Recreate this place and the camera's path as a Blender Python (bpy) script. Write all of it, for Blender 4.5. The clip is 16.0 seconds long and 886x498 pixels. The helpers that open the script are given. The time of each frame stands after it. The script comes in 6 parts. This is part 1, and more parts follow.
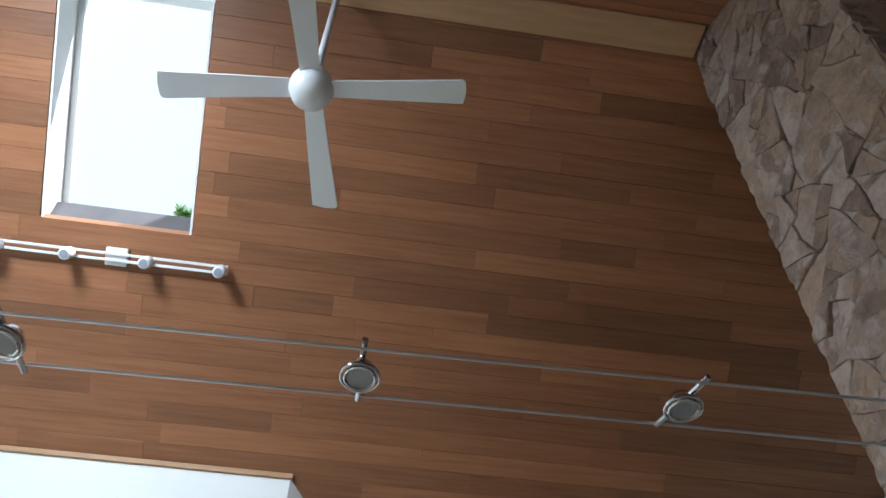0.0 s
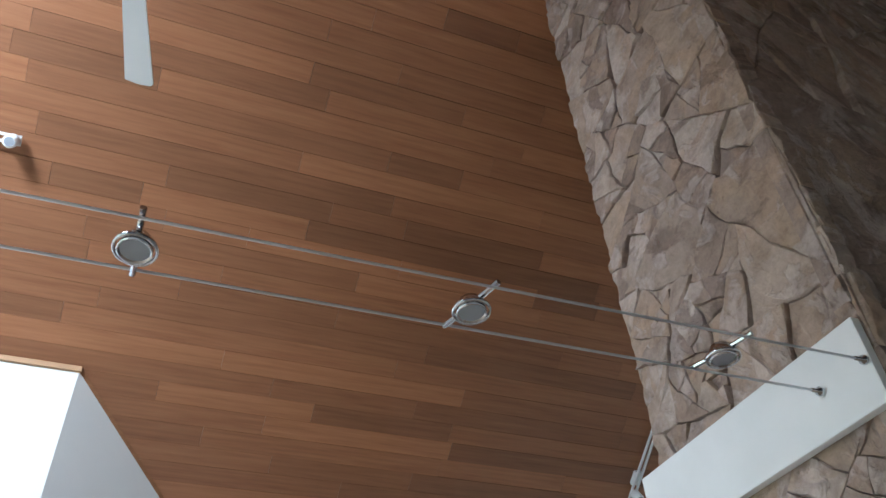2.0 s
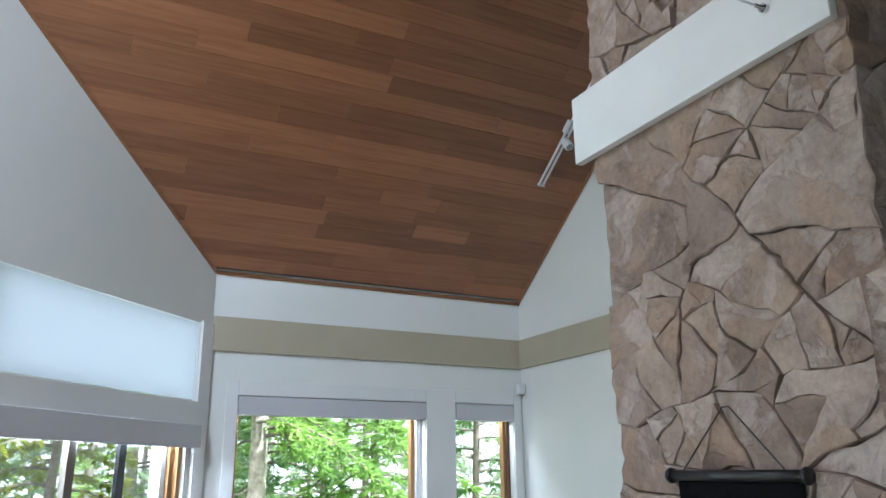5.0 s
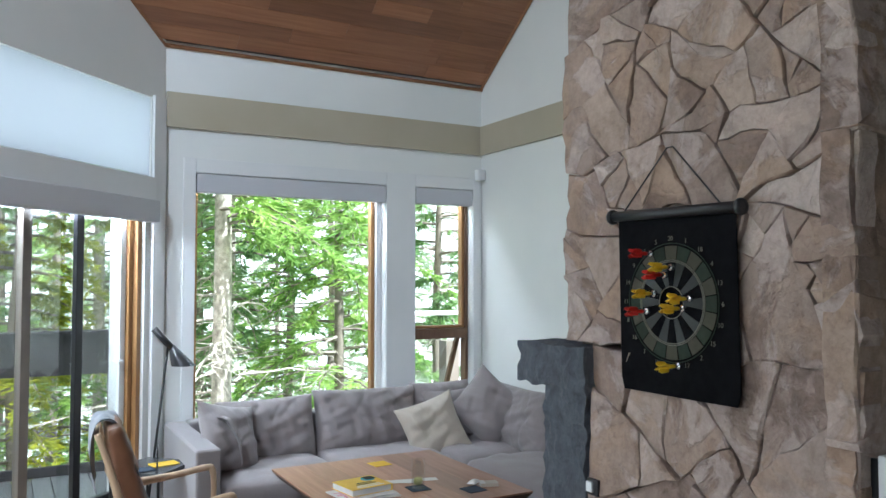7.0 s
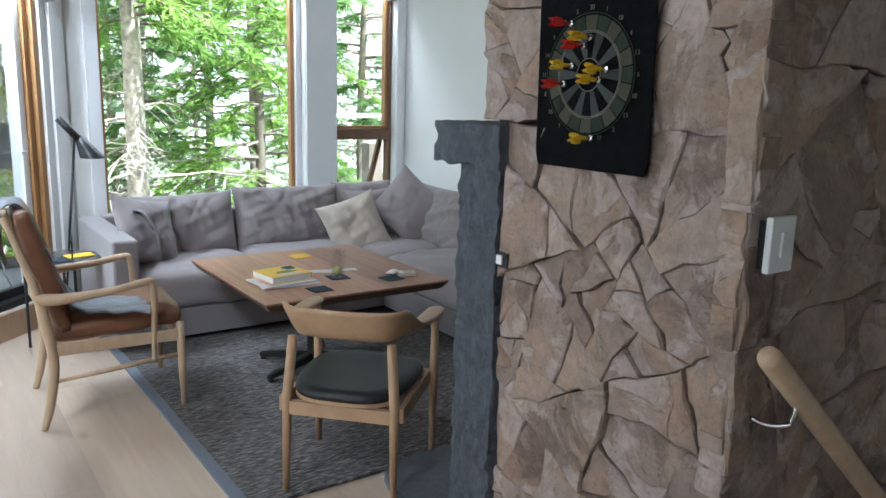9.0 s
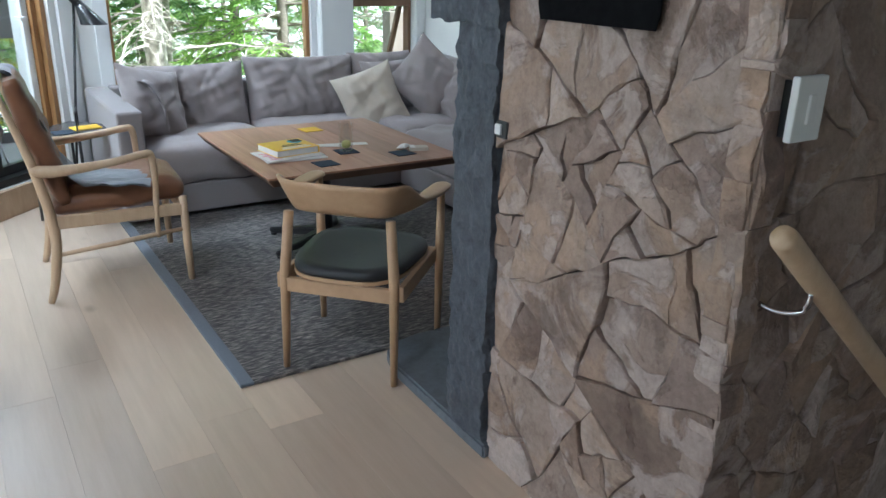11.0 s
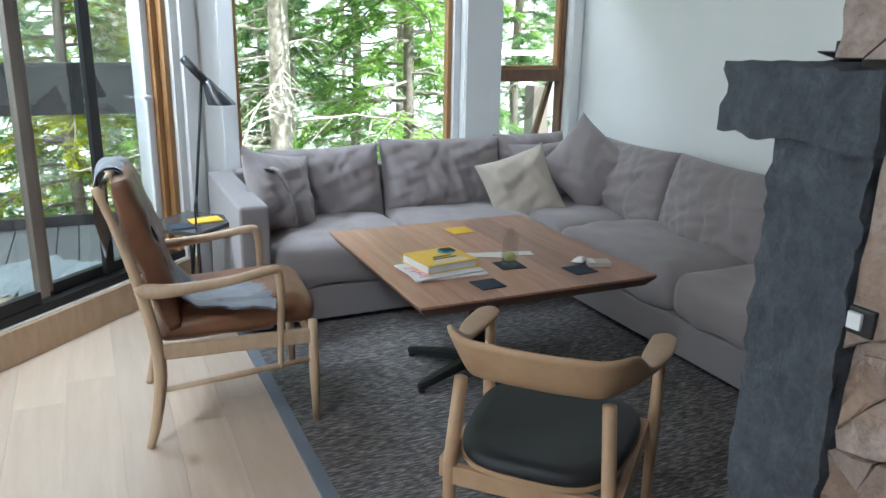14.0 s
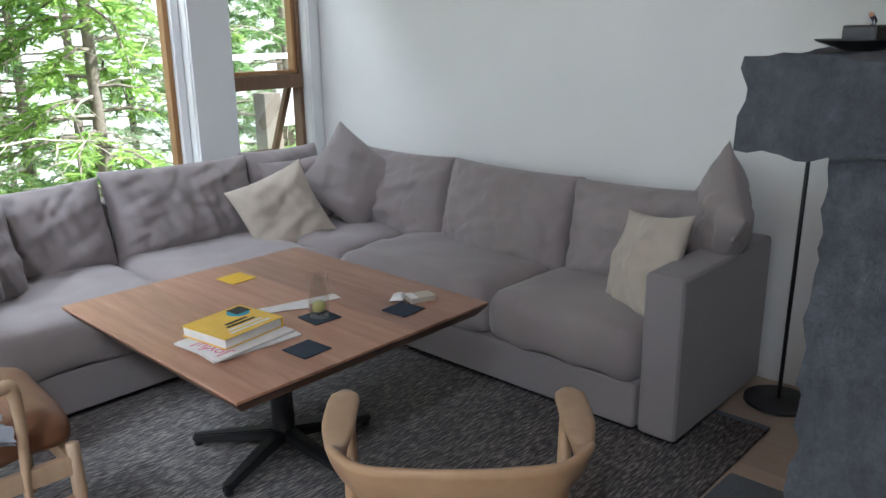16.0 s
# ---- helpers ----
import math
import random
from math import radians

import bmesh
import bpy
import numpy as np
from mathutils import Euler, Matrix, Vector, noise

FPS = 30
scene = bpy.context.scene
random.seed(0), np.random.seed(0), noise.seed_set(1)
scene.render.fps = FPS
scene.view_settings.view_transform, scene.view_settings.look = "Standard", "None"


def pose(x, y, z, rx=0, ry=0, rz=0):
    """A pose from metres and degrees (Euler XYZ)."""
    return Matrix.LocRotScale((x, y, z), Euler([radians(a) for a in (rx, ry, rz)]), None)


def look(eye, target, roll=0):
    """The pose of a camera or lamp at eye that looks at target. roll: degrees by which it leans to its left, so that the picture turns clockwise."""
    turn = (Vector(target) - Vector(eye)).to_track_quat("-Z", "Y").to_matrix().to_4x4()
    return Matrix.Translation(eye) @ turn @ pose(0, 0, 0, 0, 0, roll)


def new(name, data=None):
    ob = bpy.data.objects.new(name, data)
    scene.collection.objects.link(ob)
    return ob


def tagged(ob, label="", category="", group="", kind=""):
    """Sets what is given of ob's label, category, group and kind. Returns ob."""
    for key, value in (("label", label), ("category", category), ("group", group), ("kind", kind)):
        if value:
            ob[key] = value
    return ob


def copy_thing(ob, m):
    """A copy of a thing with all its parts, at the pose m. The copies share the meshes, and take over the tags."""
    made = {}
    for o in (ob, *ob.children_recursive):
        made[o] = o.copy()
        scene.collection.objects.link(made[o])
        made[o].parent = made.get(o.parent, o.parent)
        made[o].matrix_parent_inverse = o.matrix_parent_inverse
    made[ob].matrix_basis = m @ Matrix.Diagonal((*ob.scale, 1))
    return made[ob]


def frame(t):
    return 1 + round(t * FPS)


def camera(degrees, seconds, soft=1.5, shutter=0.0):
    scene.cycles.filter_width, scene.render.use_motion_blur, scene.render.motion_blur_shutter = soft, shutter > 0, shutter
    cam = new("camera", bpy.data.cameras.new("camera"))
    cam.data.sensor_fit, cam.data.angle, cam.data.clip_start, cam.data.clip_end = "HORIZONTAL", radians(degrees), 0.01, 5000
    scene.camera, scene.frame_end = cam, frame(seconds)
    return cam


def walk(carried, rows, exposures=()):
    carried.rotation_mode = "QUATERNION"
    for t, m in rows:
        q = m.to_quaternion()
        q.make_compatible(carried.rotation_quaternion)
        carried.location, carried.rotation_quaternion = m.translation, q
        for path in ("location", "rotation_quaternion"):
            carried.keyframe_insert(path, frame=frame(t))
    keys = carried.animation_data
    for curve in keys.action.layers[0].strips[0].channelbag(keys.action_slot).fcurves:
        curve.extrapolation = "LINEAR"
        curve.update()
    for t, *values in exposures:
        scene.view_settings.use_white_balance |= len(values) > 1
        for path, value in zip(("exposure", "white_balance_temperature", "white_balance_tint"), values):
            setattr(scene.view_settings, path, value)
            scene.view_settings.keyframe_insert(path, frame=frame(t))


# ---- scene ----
cam = camera(59.6, 16.0)
PATH = [
    (0, (0.02, -0.036, 1.865), (0.187, 1.308, 3.337), 1.9),
    (0.5, (0.037, -0.034, 1.865), (0.276, 1.342, 3.297), 1.0),
    (1, (0.062, -0.037, 1.868), (0.424, 1.321, 3.292), -1.1),
    (1.5, (0.084, -0.018, 1.873), (0.572, 1.32, 3.277), -2.2),
    (2, (0.108, 0.03, 1.86), (0.716, 1.403, 3.181), -3.7),
    (2.5, (0.12, 0.057, 1.848), (0.793, 1.503, 3.054), -3.2),
    (3, (0.134, 0.074, 1.825), (0.861, 1.595, 2.9), -2.3),
    (3.5, (0.15, 0.087, 1.796), (0.921, 1.661, 2.759), -1.1),
    (4, (0.16, 0.103, 1.775), (0.968, 1.726, 2.619), -0.7),
    (4.5, (0.175, 0.119, 1.756), (1.018, 1.79, 2.461), -0.8),
    (7, (0.263, 0.161, 1.57), (1.248, 1.9, 1.65), 0.0),
    (7.5, (0.277, 0.165, 1.539), (1.307, 1.878, 1.49), -0.1),
    (8, (0.288, 0.164, 1.518), (1.358, 1.847, 1.371), 0.3),
    (8.5, (0.295, 0.166, 1.486), (1.384, 1.821, 1.213), 1.1),
    (9, (0.298, 0.161, 1.461), (1.427, 1.765, 1.07), 1.5),
    (11.3, (0.493, 0.227, 1.404), (1.451, 1.828, 0.683), -0.0),
    (11.5, (0.501, 0.231, 1.425), (1.379, 1.881, 0.714), -0.6),
    (12, (0.529, 0.33, 1.446), (1.337, 2.03, 0.771), -0.7),
    (12.5, (0.504, 0.509, 1.45), (1.31, 2.235, 0.844), -0.5),
    (13, (0.545, 0.69, 1.429), (1.342, 2.429, 0.846), -0.5),
    (13.5, (0.638, 0.878, 1.432), (1.436, 2.624, 0.871), 1.1),
    (14, (0.613, 1.062, 1.432), (1.416, 2.81, 0.882), 1.0),
    (14.5, (0.573, 1.263, 1.423), (1.565, 2.912, 0.877), 1.6),
    (15, (0.617, 1.409, 1.415), (1.739, 2.973, 0.87), 1.6),
    (15.5, (0.671, 1.581, 1.416), (1.91, 3.053, 0.871), 1.9),
    (16, (0.634, 1.715, 1.422), (2.04, 3.029, 0.877), -0.7),
]
EXPOSURES = [(0.0, 1.3, 5800, 8), (1.0, 1.15, 5800, 8), (2.0, 2.0, 5650, 9), (3.0, 2.05, 5500, 9), (4.5, 2.0, 5600, 8), (9.0, 2.0, 5700, 9), (12.5, 1.97, 5500, 5), (14.5, 1.95, 5800, 8), (16.0, 1.9, 5950, 13)]
walk(cam, [(t, look(eye, target, roll)) for t, eye, target, roll in PATH], EXPOSURES)

# ---------------------------------------------------------------- light
world = bpy.data.worlds.new("sky")
scene.world = world
world.use_nodes = True
wt = world.node_tree
sky = wt.nodes.new("ShaderNodeTexSky")
sky.sky_type, sky.sun_disc = "NISHITA", False
sky.sun_elevation, sky.sun_rotation = radians(49), radians(220)
sky.air_density, sky.dust_density = 1.0, 10.0
cloud = wt.nodes.new("ShaderNodeMix")
cloud.data_type = "RGBA"
cloud.inputs[0].default_value, cloud.inputs[7].default_value = 0.6, (4.2, 4.25, 4.3, 1)
wt.links.new(sky.outputs[0], cloud.inputs[6])
wt.links.new(cloud.outputs[2], wt.nodes["Background"].inputs[0])
wt.nodes["Background"].inputs[1].default_value = 0.15
sun = new("sun", bpy.data.lights.new("sun", "SUN"))
sun.data.energy, sun.data.angle, sun.data.color = 5.0, radians(0.6), (1.0, 0.97, 0.92)
sun.matrix_world = look((0, 0, 0), (-0.5, 0.6, -0.9))


def window_light(name, eye, target, w, h, watts, spread=180):
    """An area lamp that stands in for daylight at a window."""
    l = new(name, bpy.data.lights.new(name, "AREA"))
    l.data.shape, l.data.size, l.data.size_y, l.data.energy, l.data.color = "RECTANGLE", w, h, watts, (0.86, 0.94, 1.0)
    l.data.spread = radians(spread)
    l.matrix_world = look(eye, target)


# fill lamps added to brighten the room, at windows that are only assumed
window_light("daylight_nook", (-2.25, 4.2, 1.3), (-2.25, 0, 1.3), 2.4, 1.9, 5.0)
window_light("daylight_west", (-4.26, -0.9, 1.45), (0, -0.9, 1.45), 2.9, 2.2, 4.5)
window_light("daylight_west_tall", (-4.26, 2.4, 1.6), (0, 2.4, 1.6), 2.3, 2.5, 5.0)
# strip lamps added under the window heads, hidden by the raised shades, for slanting sky light
window_light("daylight_big_window", (2.1, 5.735, 2.27), (2.1, 4.9, 1.5), 1.35, 0.07, 9.5)
window_light("daylight_small_window", (3.33, 5.735, 2.28), (3.33, 4.9, 1.5), 0.48, 0.07, 1.8)
window_light("daylight_door", (0.47, 5.06, 2.05), (1.06, 4.46, 1.35), 1.6, 0.06, 16)
# added lamp hidden behind the translucent shade, to make it glow
window_light("daylight_high_window", (0.49, 5.04, 2.51), (1.0, 4.53, 2.51), 1.7, 0.48, 0.9)
window_light("daylight_south_skylight", (-2.2, 0.5, 4.93), (-1.3, 3.4, 4.2), 0.8, 0.8, 34, 130)


# ---------------------------------------------------------------- materials
def mat(name, rough=0.5, metal=0.0):
    m = bpy.data.materials.new(name)
    m.use_nodes = True
    t = m.node_tree
    b = t.nodes["Principled BSDF"]
    b.inputs["Roughness"].default_value, b.inputs["Metallic"].default_value = rough, metal
    return m, t, b


def nd(t, kind, **kw):
    n = t.nodes.new(kind)
    for k, v in kw.items():
        n.inputs[k.replace("_", " ")].default_value = v
    return n


def coords(t, scale=(1, 1, 1), world_space=True):
    c = t.nodes.new("ShaderNodeNewGeometry" if world_space else "ShaderNodeTexCoord")
    mp = t.nodes.new("ShaderNodeMapping")
    mp.inputs["Scale"].default_value = scale
    t.links.new(c.outputs["Position" if world_space else "Object"], mp.inputs[0])
    return mp.outputs[0]


def ramp(t, src, stops):
    r = t.nodes.new("ShaderNodeValToRGB")
    e = r.color_ramp.elements
    while len(e) < len(stops):
        e.new(0.5)
    for el, (p, c) in zip(e, stops):
        el.position, el.color = p, (*c, 1)
    t.links.new(src, r.inputs[0])
    return r.outputs[0]


def noise_tex(t, vec, scale, detail=4, rough=0.55):
    n = nd(t, "ShaderNodeTexNoise", Scale=scale, Detail=detail, Roughness=rough)
    t.links.new(vec, n.inputs["Vector"])
    return n.outputs["Fac"]


def mix(t, a, b, fac, mode="MIX"):
    n = t.nodes.new("ShaderNodeMix")
    n.data_type, n.blend_type = "RGBA", mode
    for i, v in ((0, fac), (6, a), (7, b)):
        if isinstance(v, bpy.types.NodeSocket):
            t.links.new(v, n.inputs[i])
        elif isinstance(v, (int, float)):
            n.inputs[i].default_value = v
        else:
            n.inputs[i].default_value = (*v, 1)
    return n.outputs[2]


def bump(t, b, height, strength=0.3, dist=0.01):
    n = nd(t, "ShaderNodeBump", Strength=strength, Distance=dist)
    t.links.new(height, n.inputs["Height"])
    t.links.new(n.outputs[0], b.inputs["Normal"])


def plain(name, c1, c2, rough=0.5, scale=8.0, metal=0.0, bumpiness=0.0, bscale=120.0, own=False):
    m, t, b = mat(name, rough, metal)
    v = coords(t, world_space=not own)
    t.links.new(ramp(t, noise_tex(t, v, scale), [(0.3, c1), (0.7, c2)]), b.inputs["Base Color"])
    if bumpiness:
        bump(t, b, noise_tex(t, v, bscale, 3), bumpiness, 0.004)
    return m


def wood(name, stops, grain=(1.2, 14, 14), rough=0.5, island=0.0, obj=0.0, bumpiness=0.12, own=False, knots=0.0):
    m, t, b = mat(name, rough)
    v = coords(t, grain, not own)
    if island or obj:
        r = t.nodes.new("ShaderNodeNewGeometry" if island else "ShaderNodeObjectInfo").outputs["Random Per Island" if island else "Random"]
        off = t.nodes.new("ShaderNodeVectorMath")
        off.operation = "MULTIPLY_ADD"
        off.inputs[1].default_value = (37.0, 19.0, 23.0)
        t.links.new(r, off.inputs[0])
        t.links.new(v, off.inputs[2])
        v = off.outputs[0]
    fine = noise_tex(t, v, 3.0, 6, 0.62)
    col = ramp(t, fine, stops)
    if island or obj:
        tone = ramp(t, r, [(0.0, (1 - (island or obj),) * 3), (0.5, (0.92, 0.9, 0.88)), (1.0, (1.16, 1.14, 1.1))])
        col = mix(t, col, tone, 1.0, "MULTIPLY")
    if knots:
        k = nd(t, "ShaderNodeTexVoronoi", Scale=knots)
        t.links.new(coords(t, (1, 0.55, 1), not own), k.inputs["Vector"])
        spot = ramp(t, k.outputs["Distance"], [(0.0, (0.42, 0.36, 0.31)), (0.095, (1, 1, 1))])
        col = mix(t, col, spot, 0.6, "MULTIPLY")
    t.links.new(col, b.inputs["Base Color"])
    bump(t, b, fine, bumpiness, 0.003)
    return m


def flakes(t, v, scale, lo, hi, seed):
    """A mask with crisp, torn edges, as where a stone has split along a layer."""
    mp = t.nodes.new("ShaderNodeMapping")
    mp.inputs["Location"].default_value = (seed, seed * 1.7, seed * 0.6)
    t.links.new(v, mp.inputs[0])
    n = nd(t, "ShaderNodeTexNoise", Scale=scale, Detail=8, Roughness=0.6, Distortion=0.7)
    t.links.new(mp.outputs[0], n.inputs["Vector"])
    return ramp(t, n.outputs["Fac"], [(lo, (0, 0, 0)), (hi, (1, 1, 1))])


def field_stone_mat(name):
    """Split field stone: each piece has its own tone, with ochre, lilac-grey and brown layers laid bare."""
    m, t, b = mat(name, 0.82)
    r = t.nodes.new("ShaderNodeObjectInfo").outputs["Random"]
    off = t.nodes.new("ShaderNodeVectorMath")
    off.operation = "MULTIPLY_ADD"
    off.inputs[1].default_value = (31.0, 17.0, 23.0)
    t.links.new(r, off.inputs[0])
    t.links.new(coords(t), off.inputs[2])
    v = off.outputs[0]
    base = ramp(t, r, [(0.0, (0.203, 0.142, 0.113)), (0.18, (0.340, 0.262, 0.223)), (0.36, (0.284, 0.200, 0.156)), (0.52, (0.415, 0.334, 0.294)), (0.68, (0.255, 0.185, 0.156)), (0.84, (0.367, 0.272, 0.214)), (1.0, (0.482, 0.405, 0.371))])
    ochre, lilac, brown = flakes(t, v, 4.5, 0.5, 0.6, 3.0), flakes(t, v, 5.5, 0.52, 0.57, 11.0), flakes(t, v, 3.6, 0.57, 0.62, 23.0)
    col = mix(t, base, (0.402, 0.276, 0.194), mix(t, (0, 0, 0), ochre, 0.55))
    col = mix(t, col, (0.482, 0.403, 0.379), mix(t, (0, 0, 0), lilac, 0.55))
    col = mix(t, col, (0.151, 0.099, 0.079), mix(t, (0, 0, 0), brown, 0.6))
    large, fine = noise_tex(t, v, 9.0, 9, 0.68), noise_tex(t, v, 55.0, 6, 0.7)
    col = mix(t, col, ramp(t, large, [(0.32, (0.66, 0.63, 0.61)), (0.5, (1, 1, 1)), (0.7, (1.22, 1.21, 1.2))]), 0.9, "MULTIPLY")
    col = mix(t, col, ramp(t, fine, [(0.3, (0.74, 0.72, 0.7)), (0.62, (1.08, 1.07, 1.06))]), 0.7, "MULTIPLY")
    t.links.new(col, b.inputs["Base Color"])
    crag = mix(t, mix(t, large, fine, 0.25), mix(t, mix(t, lilac, brown, 0.5), ochre, 0.3), 0.42)
    bump(t, b, crag, 0.75, 0.035)
    return m


def slate_mat(name, dark, pale, rough=0.7, relief=0.9, upright=1.0):
    """Blue-grey slate, chiselled in upright strokes."""
    m, t, b = mat(name, rough)
    v = coords(t, (1, 1, 0.7 if upright else 1.0))
    stroke, chips, grit = noise_tex(t, v, 30.0, 10, 0.78), flakes(t, v, 17.0, 0.47, 0.53, 5.0), noise_tex(t, coords(t), 90.0, 4, 0.7)
    col = ramp(t, stroke, [(0.3, dark), (0.52, tuple((p + q) / 2 for p, q in zip(dark, pale))), (0.7, pale)])
    col = mix(t, col, ramp(t, chips, [(0.0, (0.9, 0.9, 0.91)), (1.0, (1.08, 1.08, 1.09))]), 0.15, "MULTIPLY")
    col = mix(t, col, ramp(t, grit, [(0.3, (0.8, 0.8, 0.8)), (0.65, (1.1, 1.1, 1.1))]), 0.6, "MULTIPLY")
    t.links.new(col, b.inputs["Base Color"])
    bump(t, b, mix(t, stroke, grit, 0.35), relief, 0.022)
    return m


def cloth(name, c1, c2, weave=700.0, rough=0.95, large=3.0):
    m, t, b = mat(name, rough)
    v = coords(t)
    col = ramp(t, noise_tex(t, v, large, 4), [(0.3, c1), (0.7, c2)])
    w = noise_tex(t, v, weave, 2)
    col = mix(t, col, ramp(t, w, [(0.3, (0.8, 0.8, 0.8)), (0.7, (1.1, 1.1, 1.1))]), 0.6, "MULTIPLY")
    t.links.new(col, b.inputs["Base Color"])
    b.inputs["Sheen Weight"].default_value = 0.25
    b.inputs["Specular IOR Level"].default_value = 0.2
    bump(t, b, w, 0.25, 0.002)
    return m


def glass_mat(name, tint=(0.96, 0.98, 0.97), gloss=0.3):
    m = bpy.data.materials.new(name)
    m.use_nodes = True
    t = m.node_tree
    t.nodes.remove(t.nodes["Principled BSDF"])
    tr, gl, fr, mx = (t.nodes.new("ShaderNode" + k) for k in ("BsdfTransparent", "BsdfGlossy", "Fresnel", "MixShader"))
    tr.inputs[0].default_value = (*tint, 1)
    gl.inputs["Roughness"].default_value = 0.02
    mul = t.nodes.new("ShaderNodeMath")
    mul.operation = "MULTIPLY"
    mul.inputs[1].default_value = gloss
    t.links.new(fr.outputs[0], mul.inputs[0])
    t.links.new(mul.outputs[0], mx.inputs[0])
    t.links.new(tr.outputs[0], mx.inputs[1])
    t.links.new(gl.outputs[0], mx.inputs[2])
    t.links.new(mx.outputs[0], t.nodes["Material Output"].inputs[0])
    return m


def shade_mat(name, col):
    m = bpy.data.materials.new(name)
    m.use_nodes = True
    t = m.node_tree
    t.nodes.remove(t.nodes["Principled BSDF"])
    a, b, mx = (t.nodes.new("ShaderNode" + k) for k in ("BsdfDiffuse", "BsdfTranslucent", "MixShader"))
    w = noise_tex(t, coords(t), 900, 2)
    c = ramp(t, w, [(0.3, tuple(0.93 * x for x in col)), (0.7, col)])
    t.links.new(c, a.inputs[0])
    t.links.new(c, b.inputs[0])
    mx.inputs[0].default_value = 0.75
    t.links.new(a.outputs[0], mx.inputs[1])
    t.links.new(b.outputs[0], mx.inputs[2])
    t.links.new(mx.outputs[0], t.nodes["Material Output"].inputs[0])
    return m


def leaf_mat(name, c1, c2):
    m = bpy.data.materials.new(name)
    m.use_nodes = True
    t = m.node_tree
    t.nodes.remove(t.nodes["Principled BSDF"])
    a, b, mx = (t.nodes.new("ShaderNode" + k) for k in ("BsdfDiffuse", "BsdfTranslucent", "MixShader"))
    r = t.nodes.new("ShaderNodeNewGeometry").outputs["Random Per Island"]
    big = noise_tex(t, coords(t), 0.9, 2)
    c = mix(t, ramp(t, r, [(0.0, c1), (1.0, c2)]), ramp(t, big, [(0.35, (0.6, 0.7, 0.6)), (0.65, (1.25, 1.2, 1.0))]), 0.8, "MULTIPLY")
    t.links.new(c, a.inputs[0])
    t.links.new(c, b.inputs[0])
    mx.inputs[0].default_value = 0.58
    t.links.new(a.outputs[0], mx.inputs[1])
    t.links.new(b.outputs[0], mx.inputs[2])
    t.links.new(mx.outputs[0], t.nodes["Material Output"].inputs[0])
    return m


WALL = plain("white_wall_paint", (0.76, 0.77, 0.75), (0.81, 0.81, 0.79), 0.7, 1.5, bumpiness=0.08, bscale=220)
TRIM = plain("white_trim_paint", (0.74, 0.75, 0.75), (0.8, 0.8, 0.8), 0.45, 2.0)
BEIGE = plain("beige_trim_paint", (0.43, 0.38, 0.28), (0.47, 0.42, 0.32), 0.55, 2.0)
CEDAR = wood("cedar_planks", [(0.2, (0.21, 0.083, 0.039)), (0.5, (0.3, 0.13, 0.062)), (0.68, (0.34, 0.153, 0.075)), (0.9, (0.44, 0.222, 0.116))], (0.8, 15, 15), 0.36, island=0.36)
CEDAR_TRIM = wood("cedar_trim", [(0.25, (0.2, 0.085, 0.038)), (0.8, (0.34, 0.16, 0.07))], (1.0, 13, 13), 0.45)
BEAM_WOOD = wood("beam_fir", [(0.25, (0.36, 0.2, 0.095)), (0.8, (0.5, 0.3, 0.15))], (1.0, 10, 10), 0.5)
OAK_FLOOR = wood("pale_oak_floor", [(0.2, (0.5, 0.395, 0.305)), (0.55, (0.565, 0.455, 0.36)), (0.85, (0.615, 0.51, 0.41))], (9, 0.7, 9), 0.4, obj=0.1, bumpiness=0.05, knots=3.2)
OAK = wood("pale_oak", [(0.2, (0.42, 0.29, 0.18)), (0.8, (0.58, 0.43, 0.29))], (9, 9, 2.0), 0.45, own=True, bumpiness=0.05)
BEECH = wood("honey_oak_chair", [(0.2, (0.4, 0.25, 0.14)), (0.8, (0.56, 0.37, 0.22))], (4, 4, 4), 0.4, own=True, bumpiness=0.04)
FRAME_WOOD = wood("orange_fir_frame", [(0.25, (0.3, 0.15, 0.055)), (0.8, (0.45, 0.25, 0.1))], (12, 12, 1.2), 0.45)
DARK_FRAME = wood("brown_window_frame", [(0.25, (0.12, 0.06, 0.032)), (0.8, (0.2, 0.11, 0.06))], (12, 12, 2), 0.45)
GREY_FRAME = plain("taupe_door_frame", (0.17, 0.14, 0.115), (0.22, 0.19, 0.16), 0.5, 4)
WALNUT = wood("walnut_chair", [(0.25, (0.1, 0.06, 0.037)), (0.8, (0.2, 0.125, 0.08))], (10, 10, 2), 0.45, own=True)
TABLETOP = wood("walnut_tabletop", [(0.2, (0.3, 0.15, 0.098)), (0.55, (0.41, 0.22, 0.15)), (0.85, (0.51, 0.3, 0.21))], (12, 1.0, 12), 0.45, obj=0.22, bumpiness=0.04)
# walnut darkened to hold the shade under the table's edge
TABLE_EDGE = wood("shaded_walnut_edge", [(0.25, (0.09, 0.045, 0.026)), (0.8, (0.17, 0.09, 0.05))], (1.2, 12, 12), 0.4)
STONE = field_stone_mat("tan_field_stone")
MORTAR = plain("dark_mortar", (0.1, 0.085, 0.07), (0.2, 0.17, 0.14), 0.95, 9, bumpiness=0.4, bscale=60)
SLATE = slate_mat("blue_grey_slate", (0.06, 0.066, 0.08), (0.155, 0.174, 0.207), 0.62, 1.0)
HEARTH = slate_mat("grey_slate_hearth", (0.1, 0.112, 0.13), (0.165, 0.185, 0.215), 0.55, 0.2, 0.0)
SOFA = cloth("grey_sofa_fabric", (0.265, 0.23, 0.228), (0.32, 0.282, 0.28))
SOFA_BASE = cloth("grey_sofa_base_fabric", (0.25, 0.224, 0.226), (0.285, 0.258, 0.26), large=1.0)
